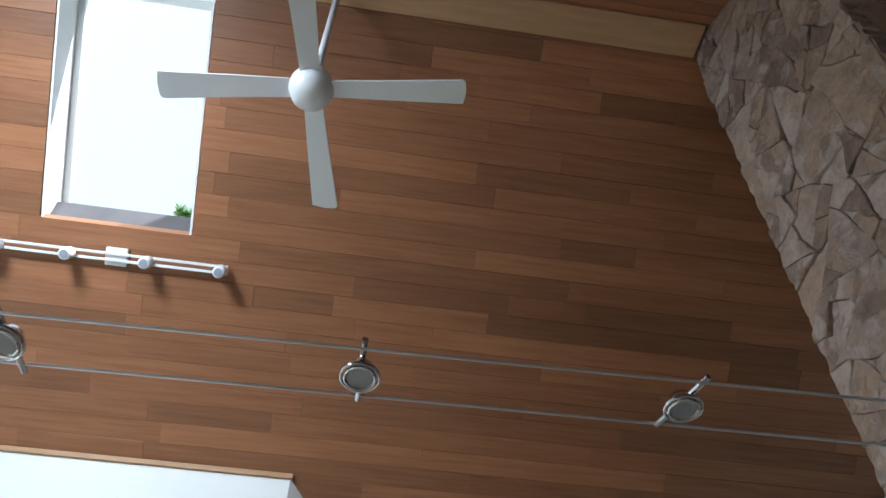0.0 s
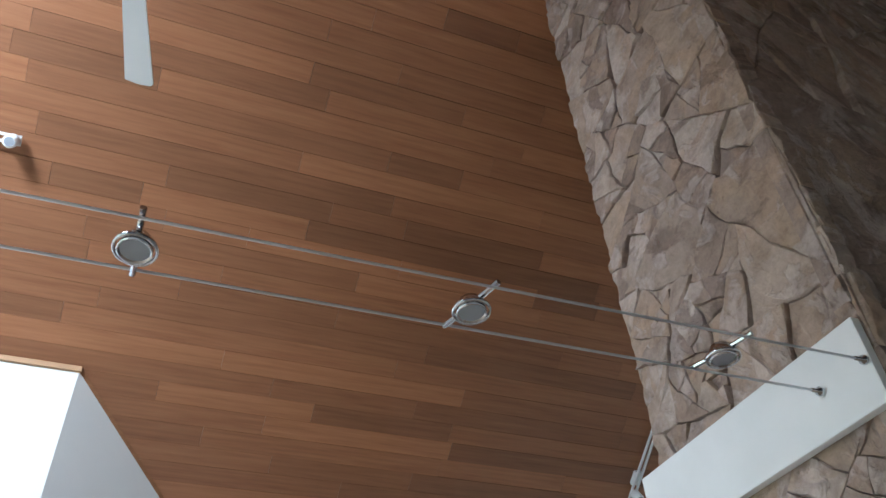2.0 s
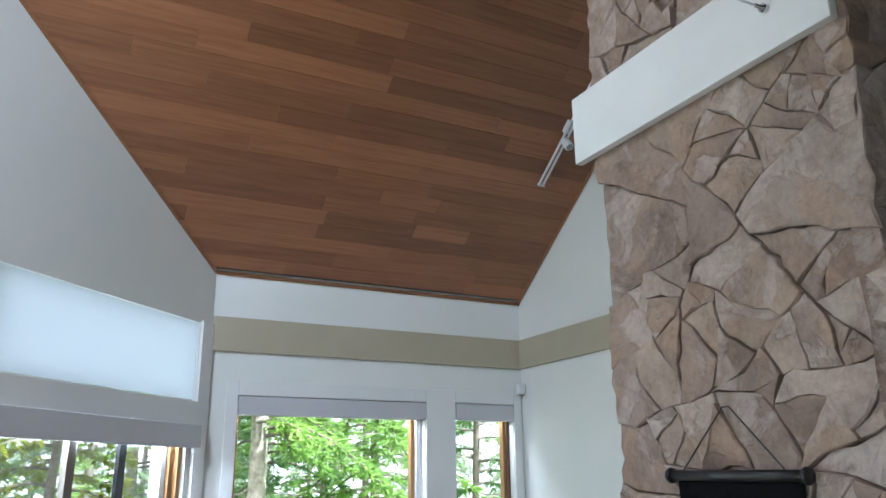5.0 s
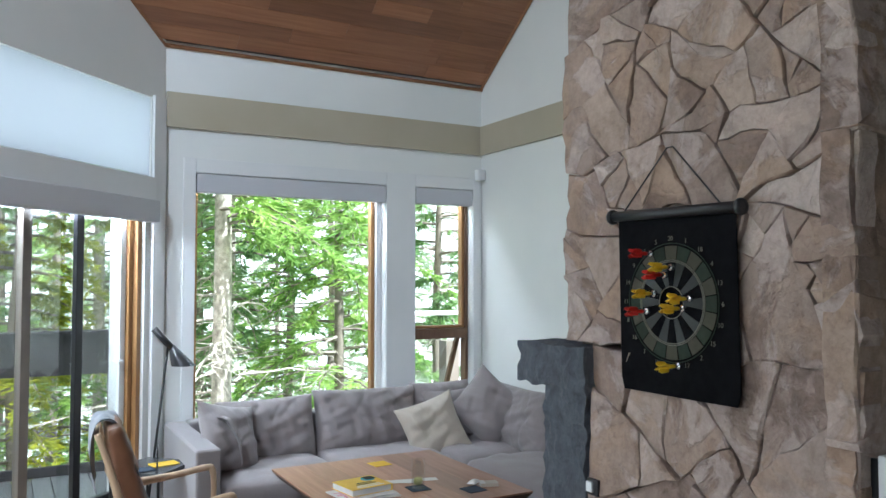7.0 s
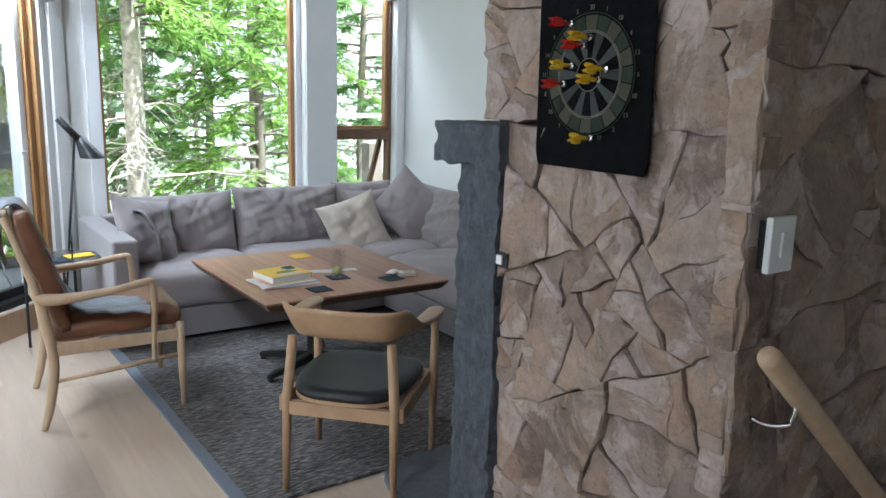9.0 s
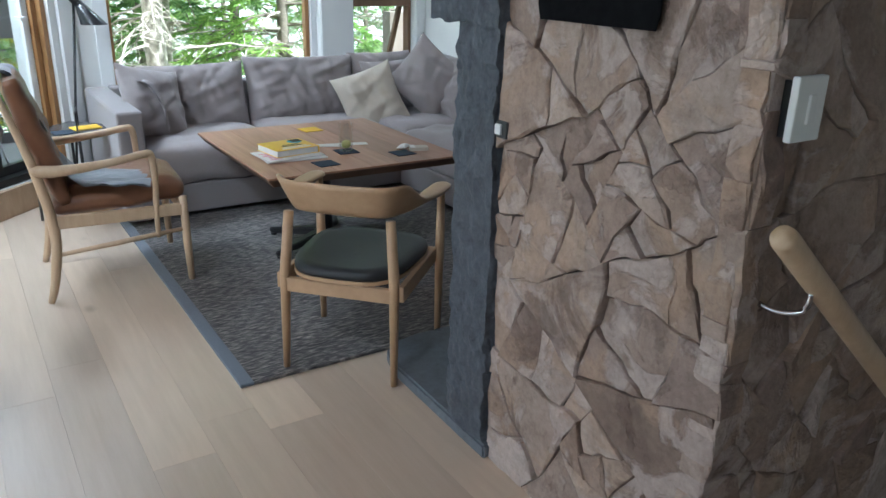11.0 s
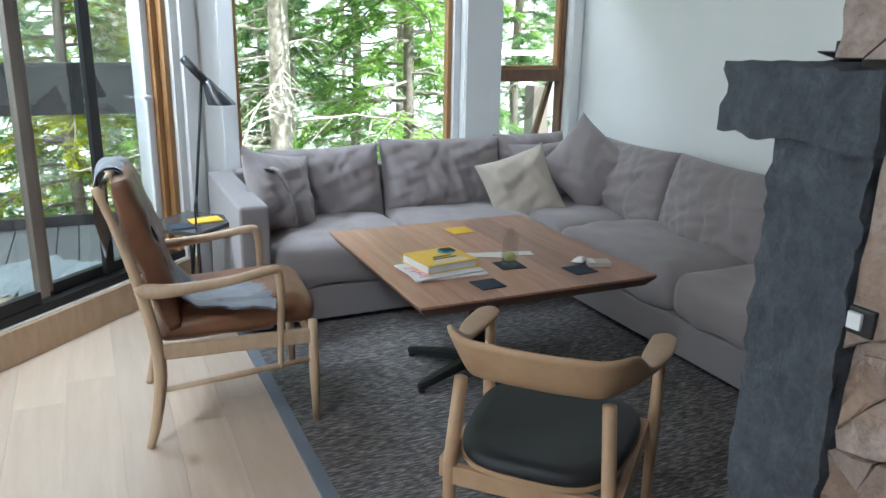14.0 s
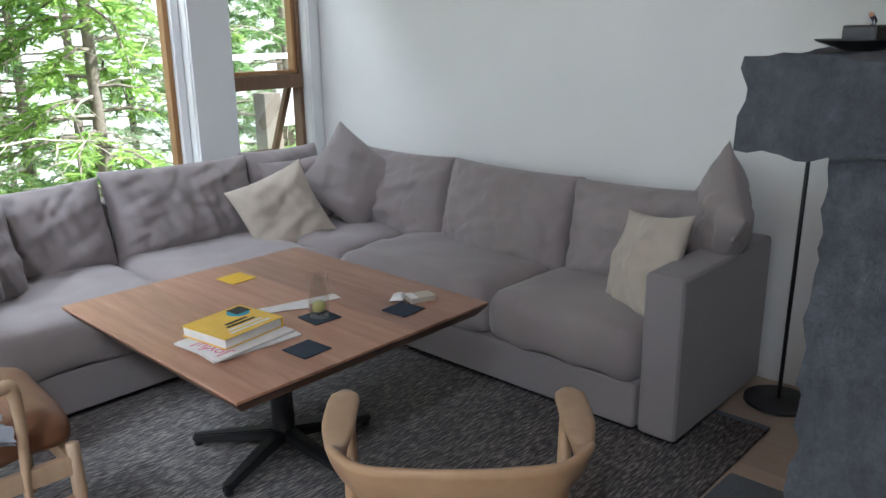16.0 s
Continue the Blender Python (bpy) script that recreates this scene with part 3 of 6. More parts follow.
part("side_lining", tilted(SKY[0] + 0.004, SKY[0] + 0.016, 0.017, run - 0.017, 0.002, 0.3), TRIM, sl)
part("side_lining", tilted(SKY[1] - 0.016, SKY[1] - 0.004, 0.017, run - 0.017, 0.002, 0.3), TRIM, sl)
part("end_lining", tilted(SKY[0] + 0.004, SKY[1] - 0.004, 0.004, 0.016, 0.002, 0.3), TRIM, sl)
part("end_lining", tilted(SKY[0] + 0.004, SKY[1] - 0.004, run - 0.016, run - 0.004, 0.002, 0.3), TRIM, sl)
for a in ((SKY[0] + 0.017, SKY[0] + 0.055, 0.018, run - 0.018), (SKY[1] - 0.04, SKY[1] - 0.017, 0.018, run - 0.018), (SKY[0] + 0.056, SKY[1] - 0.041, 0.018, 0.045)):
    part("sash", tilted(*a, 0.24, 0.28, 0.003), TRIM, sl)
pane = part("pane", tilted(SKY[0] + 0.02, SKY[1] - 0.02, 0.02, run - 0.02, 0.262, 0.266), GLASS, sl)
pane.visible_shadow = False

pane = part("pane", prism([(SKY2[0], SKY2[2]), (SKY2[1], SKY2[2]), (SKY2[1], SKY2[3]), (SKY2[0], SKY2[3])], 0.005), GLASS)
for v in pane.data.vertices:
    v.co.z += roof_z(v.co.y) + 0.12
pane.visible_shadow = False
tagged(pane, "plain glass skylight in the far roof slope", "skylight", kind="structure").name = "skylight_2"

# ridge beam
bm = box(WEST, 1.66, 1.72, 1.92, 5.862, 6.05, 0.006)
tagged(part("ridge_beam", bm, BEAM_WOOD), "pale fir ridge beam under the ceiling", "beam", kind="structure")


# cedar trim where the walls meet the ceiling
def trim_run(a, b, r=0.014):
    return sweep([a, b], r, 4)


bm = trim_run((BAY_X, NORTH - 0.012, roof_z(NORTH) + 0.0), (EAST, NORTH - 0.012, roof_z(NORTH) + 0.0))
tagged(part("trim_north", bm, CEDAR_TRIM), "thin cedar trim between wall and ceiling", "trim", kind="structure")
bm = trim_run((EAST - 0.01, NORTH, roof_z(NORTH) - 0.004), (EAST - 0.01, RIDGE_Y + 0.1, roof_z(RIDGE_Y + 0.1) - 0.004))
tagged(part("trim_east", bm, CEDAR_TRIM), "thin cedar trim between wall and ceiling", "trim", kind="structure")
bm = trim_run((NOOK_X, NOOK_Y, roof_z(NOOK_Y) - 0.002), (BAY_X, NORTH - 0.01, roof_z(NORTH) - 0.002))
tagged(part("trim_northwest", bm, CEDAR_TRIM), "thin cedar trim between wall and ceiling", "trim", kind="structure")
bm = box(WEST, NOOK_X + 0.012, NOOK_Y - 0.022, NOOK_Y - 0.001, roof_z(NOOK_Y) - 0.026, roof_z(NOOK_Y) + 0.005, 0.003)
tagged(part("trim_nook", bm, BEAM_WOOD), "pale cedar trim along the wall top", "trim", kind="structure")

# beige picture band
bm = box(BAY_X + 0.01, EAST - 0.03, NORTH - 0.03, NORTH - 0.001, 2.608, 2.848, 0.004)
tagged(part("trim_band_north", bm, BEIGE), "beige painted band board above the windows", "trim", kind="structure")
bm = box(EAST - 0.03, EAST - 0.001, 1.95, NORTH - 0.002, 2.608, 2.848, 0.004)
tagged(part("trim_band_east", bm, BEIGE), "beige painted band board on the wall", "trim", kind="structure")
# upright corner board between the angled wall and the window wall
bm = box(-0.02, 0.105, -0.024, -0.001, 0.0, 2.79, 0.004)
cb = part("trim_corner", bm, TRIM)
cb.matrix_basis = BAY @ Matrix.Translation((BAY_LEN - 0.115, 0, 0))
tagged(cb, "white corner board beside the sliding door", "trim", kind="structure")


# ---------------------------------------------------------------- windows and the sliding door
def bar(name, m, x0, x1, y0, y1, z0, z1, material, parent, bev=0.004, label=""):
    b = box(x0, x1, y0, y1, z0, z1, bev)
    ob = part(name, b, material, parent, label)
    return ob


def sash_set(wd, x0, x1, z0, z1, y0, y1, w, material, right=None, name="window_frame"):
    """Four frame bars and a pane inside the rectangle."""
    bar(name, None, x0, x0 + w, y0, y1, z0, z1, material, wd)
    bar(name, None, x1 - w, x1, y0, y1, z0, z1, right or material, wd)
    bar(name, None, x0 + w, x1 - w, y0, y1, z0, z0 + w, material, wd)
    bar(name, None, x0 + w, x1 - w, y0, y1, z1 - w, z1, material, wd)
    p = part("pane", box(x0 + w - 0.004, x1 - w + 0.004, (y0 + y1) / 2 - 0.003, (y0 + y1) / 2 + 0.003, z0 + w - 0.004, z1 - w + 0.004), GLASS, wd)
    p.visible_shadow = False
    return p


w1 = thing("window_1", (0, NORTH, 0), "large fixed window with a wood frame and raised roller shade", "window", kind="structure")
sash_set(w1, BIG[0] + 0.003, BIG[1] - 0.05, BIG[2] + 0.003, BIG[3] - 0.003, 0.09, 0.15, 0.03, FRAME_WOOD)
bar("reveal_strip", None, BIG[1] - 0.048, BIG[1] - 0.004, 0.06, 0.15, BIG[2] + 0.003, BIG[3] - 0.003, TRIM, w1)
bar("shade_cassette", None, BIG[0] + 0.004, BIG[1] - 0.004, -0.02, 0.06, 2.175, 2.302, CASSETTE, w1, 0.006, "pale grey fabric shade cassette")
bar("casing", None, BIG[0] - 0.085, BIG[0] - 0.003, -0.018, -0.001, 0.45, 2.41, TRIM, w1)
bar("casing", None, BIG[1] + 0.003, SMALL[0] - 0.003, -0.018, -0.001, 0.45, 2.41, TRIM, w1)
bar("casing", None, BIG[0] - 0.003, BIG[1] + 0.003, -0.018, -0.001, 2.309, 2.41, TRIM, w1)
bar("window_sill", None, BIG[0] - 0.05, BIG[1] + 0.05, -0.05, 0.085, 0.47, 0.498, TRIM, w1)

w2 = thing("window_2", (0, NORTH, 0), "narrow window with a brown wood frame, its lower sash propped open", "window", kind="structure")
sash_set(w2, SMALL[0] + 0.003, SMALL[1] - 0.03, 1.177, SMALL[3] - 0.003, 0.08, 0.14, 0.022, FRAME_WOOD)
bar("reveal_strip", None, SMALL[1] - 0.028, SMALL[1] - 0.003, 0.06, 0.14, 0.63, SMALL[3] - 0.003, DARK_FRAME, w2)
bar("transom", None, SMALL[0] + 0.003, SMALL[1] - 0.028, 0.03, 0.15, 1.095, 1.174, DARK_FRAME, w2)
bar("window_frame", None, SMALL[0] + 0.003, SMALL[0] + 0.03, 0.08, 0.14, 0.63, 1.092, GREY_FRAME, w2)
bar("window_sill", None, SMALL[0] - 0.03, SMALL[1] + 0.03, -0.04, 0.14, 0.595, 0.622, TRIM, w2)
bar("shade_cassette", None, SMALL[0] + 0.004, SMALL[1] - 0.004, -0.02, 0.06, 2.181, 2.308, CASSETTE, w2, 0.006, "pale grey fabric shade cassette")
bar("casing", None, SMALL[1] + 0.003, SMALL[1] + 0.075, -0.018, -0.001, 0.55, 2.41, TRIM, w2)
bar("casing", None, SMALL[0] - 0.003, SMALL[1] + 0.003, -0.018, -0.001, 2.315, 2.41, TRIM, w2)
sashm = Matrix.Translation((0, 0.13, 1.085)) @ Matrix.Rotation(radians(24), 4, "X")
for a in ((SMALL[0] + 0.04, SMALL[0] + 0.075, -0.48, 0), (SMALL[1] - 0.075, SMALL[1] - 0.04, -0.48, 0), (SMALL[0] + 0.075, SMALL[1] - 0.075, -0.48, -0.445)):
    b = box(a[0], a[1], 0, 0.035, a[2], a[3], 0.003)
    b.transform(sashm)
    part("open_sash", b, DARK_FRAME, w2, "brown sash tilted outward")
b = box(SMALL[0] + 0.075, SMALL[1] - 0.075, 0.015, 0.019, -0.445, -0.005)
b.transform(sashm)
part("pane", b, GLASS, w2).visible_shadow = False

# parts of the angled wall are laid out along it, from the nook corner; s counts from the window wall
door = thing("door_1", BAY, "tall sliding glass door with a grey frame on a pale oak plinth", "door", kind="structure")


def bay_bar(name, s0, s1, y0, y1, z0, z1, material, bev=0.004, label="", parent=None):
    return bar(name, None, BAY_LEN - s1, BAY_LEN - s0, y0, y1, z0, z1, material, parent or door, bev, label)


bay_bar("jamb", 0.192, 0.232, 0.02, 0.15, 0.163, 2.087, FRAME_WOOD)
bay_bar("jamb", 0.236, 0.275, 0.05, 0.15, 0.163, 2.087, FRAME_WOOD)
bay_bar("jamb", 0.279, 0.33, 0.07, 0.15, 0.163, 2.087, TRIM, label="white outer jamb")
bay_bar("meeting_stile", 0.705, 0.762, 0.03, 0.06, 0.225, 2.05, BLACK, label="black screen stile")
bay_bar("meeting_stile", 1.06, 1.115, 0.065, 0.105, 0.225, 2.05, GREY_FRAME)
bay_bar("meeting_stile", 1.12, 1.17, 0.02, 0.06, 0.225, 2.05, GREY_FRAME)
bay_bar("track", 0.192, 1.99, 0.012, 0.13, 0.163, 0.205, BLACK, label="black door track")
bay_bar("bottom_rail", 0.335, 1.06, 0.065, 0.105, 0.207, 0.26, BLACK)
bay_bar("bottom_rail", 1.17, 1.99, 0.02, 0.06, 0.207, 0.26, BLACK)
bay_bar("handle", 0.345, 0.40, 0.02, 0.06, 1.05, 1.07, WHITE, label="white latch")
bay_bar("pane", 0.335, 1.06, 0.083, 0.088, 0.255, 2.05, GLASS, 0).visible_shadow = False
bay_bar("pane", 1.165, 1.99, 0.038, 0.043, 0.255, 2.05, GLASS, 0).visible_shadow = False
bay_bar("shade_cassette", 0.135, 1.985, -0.075, 0.0, 1.945, 2.088, CASSETTE, 0.008, "pale grey fabric shade cassette")
bay_bar("plinth", 0.11, 2.11, -0.03, 0.0, 0.0, 0.158, OAK, 0.004, "pale oak step below the door")
w3 = thing("window_3", BAY, "high window covered by a white translucent shade", "window", kind="structure")
bay_bar("shade", 0.142, 1.99, 0.012, 0.016, 2.255, 2.77, SHADE, 0, "white translucent shade", w3)
pn = bay_bar("pane", 0.142, 1.99, 0.11, 0.115, 2.253, 2.772, GLASS, 0, "", w3)
pn.visible_shadow = False
bay_bar("header", 0.13, 2.0, -0.035, -0.002, 2.092, 2.243, TRIM, 0.004, "white header board", w3)
# assumed windows behind the walk, out of view, as openings for the fill lamps
for nm, m, x1, z0, z1 in (("window_4", pose(WEST + 0.7, NOOK_Y, 0), 2.5, 0.3, 2.3), ("window_5", Matrix.Translation((WEST, -2.4, 0)) @ Matrix.Rotation(radians(90), 4, "Z"), 3.0, 0.3, 2.6), ("window_6", Matrix.Translation((WEST, 1.2, 0)) @ Matrix.Rotation(radians(90), 4, "Z"), 2.4, 0.3, 2.9)):
    wn = thing(nm, m, "assumed white framed window, out of view", "window", kind="structure")
    sash_set(wn, 0.003, x1 - 0.003, z0 + 0.003, z1 - 0.003, 0.05, 0.12, 0.05, TRIM)


# ---------------------------------------------------------------- outdoors
gm = bmesh.new()
bmesh.ops.create_grid(gm, x_segments=150, y_segments=150, size=600)
for v in gm.verts:
    d = max(0.0, v.co.y - 8)
    v.co.z = -3.2 - 0.3 * min(d, 80)
tagged(part("ground", gm, GROUND), "forest floor sloping away below the house", "ground", kind="structure")


def conifer(name, x, y, z0, height, reach, seed, needles, bark, droop=0.5, trunk=0.14, lo=0.1, label="", density=1.0, lean=0.0):
    r = random.Random(seed)
    tree = thing(name, (x, y, z0), label, "tree")
    pts = [(lean * k / 8 * height * 0.1 + r.uniform(-0.04, 0.04), r.uniform(-0.04, 0.04), height * k / 8) for k in range(9)]
    part("trunk", sweep(smooth_path(pts, 3), [trunk * (1 - 0.85 * i / 24) for i in range(25)], 10), bark, tree, smooth=True)
    limbs = bmesh.new()
    verts, faces = [], []
    count = int(height * 9 * density)
    for i in range(count):
        h = height * (lo + (0.98 - lo) * (i + r.random()) / count)
        f = (h / height - lo) / (1 - lo)
        ln = reach * (1 - 0.8 * f) * r.uniform(0.55, 1.1)
        a = r.uniform(0, math.tau)
        d0 = Vector((math.cos(a), math.sin(a), 0.18))
        path = []
        for k in range(6):
            s = k / 5
            path.append(Vector((0, 0, h)) + d0 * ln * s + Vector((r.uniform(-0.05, 0.05), r.uniform(-0.05, 0.05), -droop * ln * s * s)))
        sweep(path, [0.022 * (1 - 0.85 * k / 5) + 0.003 for k in range(6)], 5, bm=limbs)
        side = Vector((-math.sin(a), math.cos(a), 0))
        for k in range(int(12 + ln * 19)):
            s = r.uniform(0.18, 1.0)
            j = min(4, int(s * 5))
            p = path[j].lerp(path[j + 1], s * 5 - j)
            w = ln * 0.32 * (1.15 - s) * r.uniform(-1, 1)
            tip = p + side * w + d0 * abs(w) * 0.6 + Vector((0, 0, -abs(w) * r.uniform(0.2, 0.8)))
            for q in range(9):
                g = p.lerp(tip, r.random())
                dr = (side * w * 1.3 + d0 * 0.12 + Vector((r.uniform(-0.14, 0.14), r.uniform(-0.14, 0.14), r.uniform(-0.22, 0.05)))).normalized()
                up = dr.cross(Vector((r.uniform(-1, 1), r.uniform(-1, 1), r.uniform(0.2, 1)))).normalized()
                l2, w2_ = r.uniform(0.07, 0.19), r.uniform(0.006, 0.016)
                b0 = len(verts)
                verts.extend((g - up * w2_ * 0.5, g + dr * l2 * 0.6 - up * w2_, g + dr * l2, g + dr * l2 * 0.6 + up * w2_, g + up * w2_ * 0.5))
                faces.append((b0, b0 + 1, b0 + 2, b0 + 3, b0 + 4))
    part("limbs", limbs, DARK_BARK, tree)
    me = bpy.data.meshes.new("crown")
    me.from_pydata([tuple(v) for v in verts], [], faces)
    me.materials.append(needles)
    cr = new("crown", me)
    cr.parent = tree
    return tree


conifer("conifer", 2.55, 9.6, -3.78, 15.48, 1.7, 1, LEAF_BRIGHT, BARK, 0.55, 0.15, 0.38, "tall spruce with a pale mossy trunk outside the window")
conifer("conifer", 4.6, 11, -4.20, 14.9, 2.4, 2, LEAF_BRIGHT, DARK_BARK, 0.6, 0.1, 0.05, "bright green spruce with drooping branches")
conifer("conifer", 6.6, 11.5, -4.35, 13.05, 2.3, 3, LEAF_DARK, DARK_BARK, 0.35, 0.1, 0.05, "dark green fir with sparse branches", 0.8)
conifer("conifer", 3.6, 13.5, -4.95, 17.65, 2.6, 4, LEAF_DARK, BARK, 0.5, 0.12, 0.05, "spruce with a slim pale trunk among the trees")
conifer("conifer", 0.4, 12, -4.50, 13.2, 2.3, 5, LEAF_YELLOW, DARK_BARK, 0.5, 0.11, 0.05, "yellow-green conifer beyond the deck")
conifer("conifer", -0.9, 14.5, -5.25, 18.95, 3.0, 6, LEAF_DARK, DARK_BARK, 0.45, 0.16, 0.03, "tall dark fir beyond the deck")
conifer("conifer", 1.7, 14.5, -5.25, 16.95, 2.6, 7, LEAF_BRIGHT, BARK, 0.5, 0.14, 0.03, "green spruce beyond the deck")
conifer("conifer", 9.5, 14, -5.10, 14.8, 2.5, 8, LEAF_DARK, DARK_BARK, 0.4, 0.12, 0.05, "dark fir behind the narrow window", 0.8)
conifer("conifer", 6.0, 17.5, -6.15, 17.85, 2.8, 9, LEAF_BRIGHT, DARK_BARK, 0.4, 0.14, 0.03, "spruce in the woods behind", 0.8)
conifer("conifer", -3.4, 11.5, -4.35, 15.05, 2.6, 10, LEAF_BRIGHT, DARK_BARK, 0.5, 0.14, 0.03, "spruce beside the deck", 0.8)
conifer("conifer", -2.95, 8.4, -3.42, 15.0, 1.9, 12, LEAF_DARK, DARK_BARK, 0.5, 0.14, 0.4, "spruce whose top shows through the skylight", 0.8)



def dead_twigs(tree, seed, lo, hi, count, reach):
    """Bare pale branches on the lower trunk, forked into fine twigs."""
    r = random.Random(seed)
    bm = bmesh.new()
    for i in range(count):
        a, h, ln = r.uniform(0, math.tau), r.uniform(lo, hi), reach * r.uniform(0.35, 1.0)
        d = Vector((math.cos(a), math.sin(a), r.uniform(-0.15, 0.3)))
        path = [Vector((0, 0, h)) + d * ln * k / 6 + Vector((r.uniform(-0.05, 0.05), r.uniform(-0.05, 0.05), -0.3 * ln * (k / 6) ** 2 + r.uniform(-0.03, 0.03))) for k in range(7)]
        sweep(path, [0.016 * (1 - 0.8 * k / 6) + 0.002 for k in range(7)], 5, bm=bm)
        for q in range(9):
            p = path[r.randint(1, 6)]
            e = Vector((r.uniform(-0.4, 0.4), r.uniform(-0.4, 0.4), r.uniform(-0.4, 0.12)))
            sweep([p, p + e * 0.5 + Vector((0, 0, 0.02)), p + e], [0.0055, 0.004, 0.002], 4, bm=bm)
    part("dead_branches", bm, BARK, tree, "bare pale dead branches")


for ob in [o for o in scene.objects if o.name.startswith("conifer") and o.parent is None]:
    if ob.location.y < 10 and ob.location.x > 0:
        dead_twigs(ob, 31, 2.6, 5.6, 34, 2.2)
    elif ob.location.y < 14 and ob.location.x > 3:
        dead_twigs(ob, 37 + int(ob.location.x), 2.8, 7.0, 22, 2.0)

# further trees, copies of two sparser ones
far_a = conifer("conifer", 8.0, 20.0, -6.8, 18, 3.0, 21, LEAF_FAR, DARK_BARK, 0.45, 0.15, 0.02, "fir in the woods behind, haze painted into its green", 0.75)
far_b = conifer("conifer", 1.2, 18.5, -6.4, 18, 3.0, 22, LEAF_FAR, DARK_BARK, 0.5, 0.14, 0.02, "spruce in the woods behind, its green paled as haze", 0.75)
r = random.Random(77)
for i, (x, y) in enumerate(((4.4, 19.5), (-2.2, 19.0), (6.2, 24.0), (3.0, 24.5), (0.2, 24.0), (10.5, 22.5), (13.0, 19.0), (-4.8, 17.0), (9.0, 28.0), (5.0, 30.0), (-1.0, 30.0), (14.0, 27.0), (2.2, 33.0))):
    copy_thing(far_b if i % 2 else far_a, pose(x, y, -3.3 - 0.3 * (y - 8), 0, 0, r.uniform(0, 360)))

# glowing screen beyond the woods, added so the gaps between trees look bright
GLOW_SCREEN = bpy.data.materials.new("glowing_backdrop")
GLOW_SCREEN.use_nodes = True
hb = GLOW_SCREEN.node_tree.nodes["Principled BSDF"]
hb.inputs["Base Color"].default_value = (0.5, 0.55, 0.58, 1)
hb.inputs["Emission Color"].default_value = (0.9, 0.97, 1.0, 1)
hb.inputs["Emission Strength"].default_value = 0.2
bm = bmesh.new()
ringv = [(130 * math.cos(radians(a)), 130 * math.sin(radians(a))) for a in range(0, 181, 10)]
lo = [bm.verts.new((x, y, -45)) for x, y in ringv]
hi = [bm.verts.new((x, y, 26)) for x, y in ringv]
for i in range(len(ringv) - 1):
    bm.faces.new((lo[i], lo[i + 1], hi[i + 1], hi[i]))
tagged(part("backdrop", bm, GLOW_SCREEN), "glowing screen added for the bright sky between the trees", "backdrop", kind="structure")

# deck and its railing
dk = thing("deck", (0, 0, 0), "grey board deck outside the sliding door", "deck", kind="structure")
part("joist_frame", box(-5.0, 1.0, 4.6, 7.3, -0.3, -0.06), DECK_RAIL, dk)
for i in range(44):
    x0 = -5.0 + i * 0.137
    part("board", box(x0, x0 + 0.13, max(4.32, min(7.3, x0 + 4.62)), 7.3, -0.056, -0.012, 0.003, 1), DECK, dk)
dr = thing("deck_railing", (0, 7.2, 0), "dark taupe board railing along the deck", "railing", kind="structure")
part("top_board", box(-5.0, 1.15, -0.02, 0.02, 0.795, 1.125, 0.005), DECK_RAIL, dr)
part("top_cap", box(-5.0, 1.15, -0.06, 0.06, 1.127, 1.155, 0.004), DECK_RAIL, dr)
part("bottom_board", box(-5.0, 1.15, -0.02, 0.02, -0.01, 0.07, 0.005), DECK_RAIL, dr)
for x in (-4.0, -2.2, -0.5, 1.08):
    part("post", box(x - 0.045, x + 0.045, 0.022, 0.11, -0.3, 1.12, 0.004), DECK_RAIL, dr)
# side porch seen through the narrow window
pr = thing("porch_railing", (0, 0, 0), "grey porch post and boards outside the narrow window", "railing", kind="structure")
part("post", box(3.86, 4.0, 6.45, 6.59, -3.0, 1.0, 0.004), GREY_FRAME, pr)
part("panel", box(4.0, 5.8, 6.5, 6.54, 0.75, 1.02, 0.004), SIDING, pr)
part("top_rail", box(3.3, 5.8, 6.9, 7.0, 1.22, 1.26, 0.004), WHITE, pr)


# ---------------------------------------------------------------- chimney
CH_X, CH_Y0, CH_Y1 = 1.672, 1.055, 1.935
chimney = thing("chimney", (0, 0, 0), "tall tan field stone chimney rising through the cedar ceiling", "chimney", kind="structure")
bm = box(CH_X + 0.06, EAST, CH_Y0 + 0.055, CH_Y1 - 0.005, -2.2, 6.6)
part("core", bm, MORTAR, chimney, "dark recessed mortar")


def split(poly, r, out, least):
    """Breaks a polygon into angular shards by uneven straight cracks."""
    area = abs(sum(a[0] * b[1] - b[0] * a[1] for a, b in zip(poly, poly[1:] + poly[:1]))) / 2
    if area < least * math.exp(r.gauss(0.0, 1.15)):
        out.append(poly)
        return
    n = len(poly)
    best = max(((i, j) for i in range(n) for j in range(i)), key=lambda ij: math.dist(poly[ij[0]], poly[ij[1]]))
    (ax, ay), (bx, by) = poly[best[0]], poly[best[1]]
    k = r.uniform(0.32, 0.68)
    px, py = ax + (bx - ax) * k, ay + (by - ay) * k
    t = math.atan2(by - ay, bx - ax) + r.uniform(-0.65, 0.65)
    nx, ny = math.cos(t), math.sin(t)
    sides = ([], [])
    for i, a in enumerate(poly):
        b = poly[(i + 1) % n]
        da, db = (a[0] - px) * nx + (a[1] - py) * ny, (b[0] - px) * nx + (b[1] - py) * ny
        sides[da < 0].append(a)
        if (da < 0) != (db < 0):
            q = da / (da - db)
            c = (a[0] + (b[0] - a[0]) * q, a[1] + (b[1] - a[1]) * q)
            sides[0].append(c), sides[1].append(c)
    for s in sides:
        if len(s) >= 3:
            split(s, r, out, least)


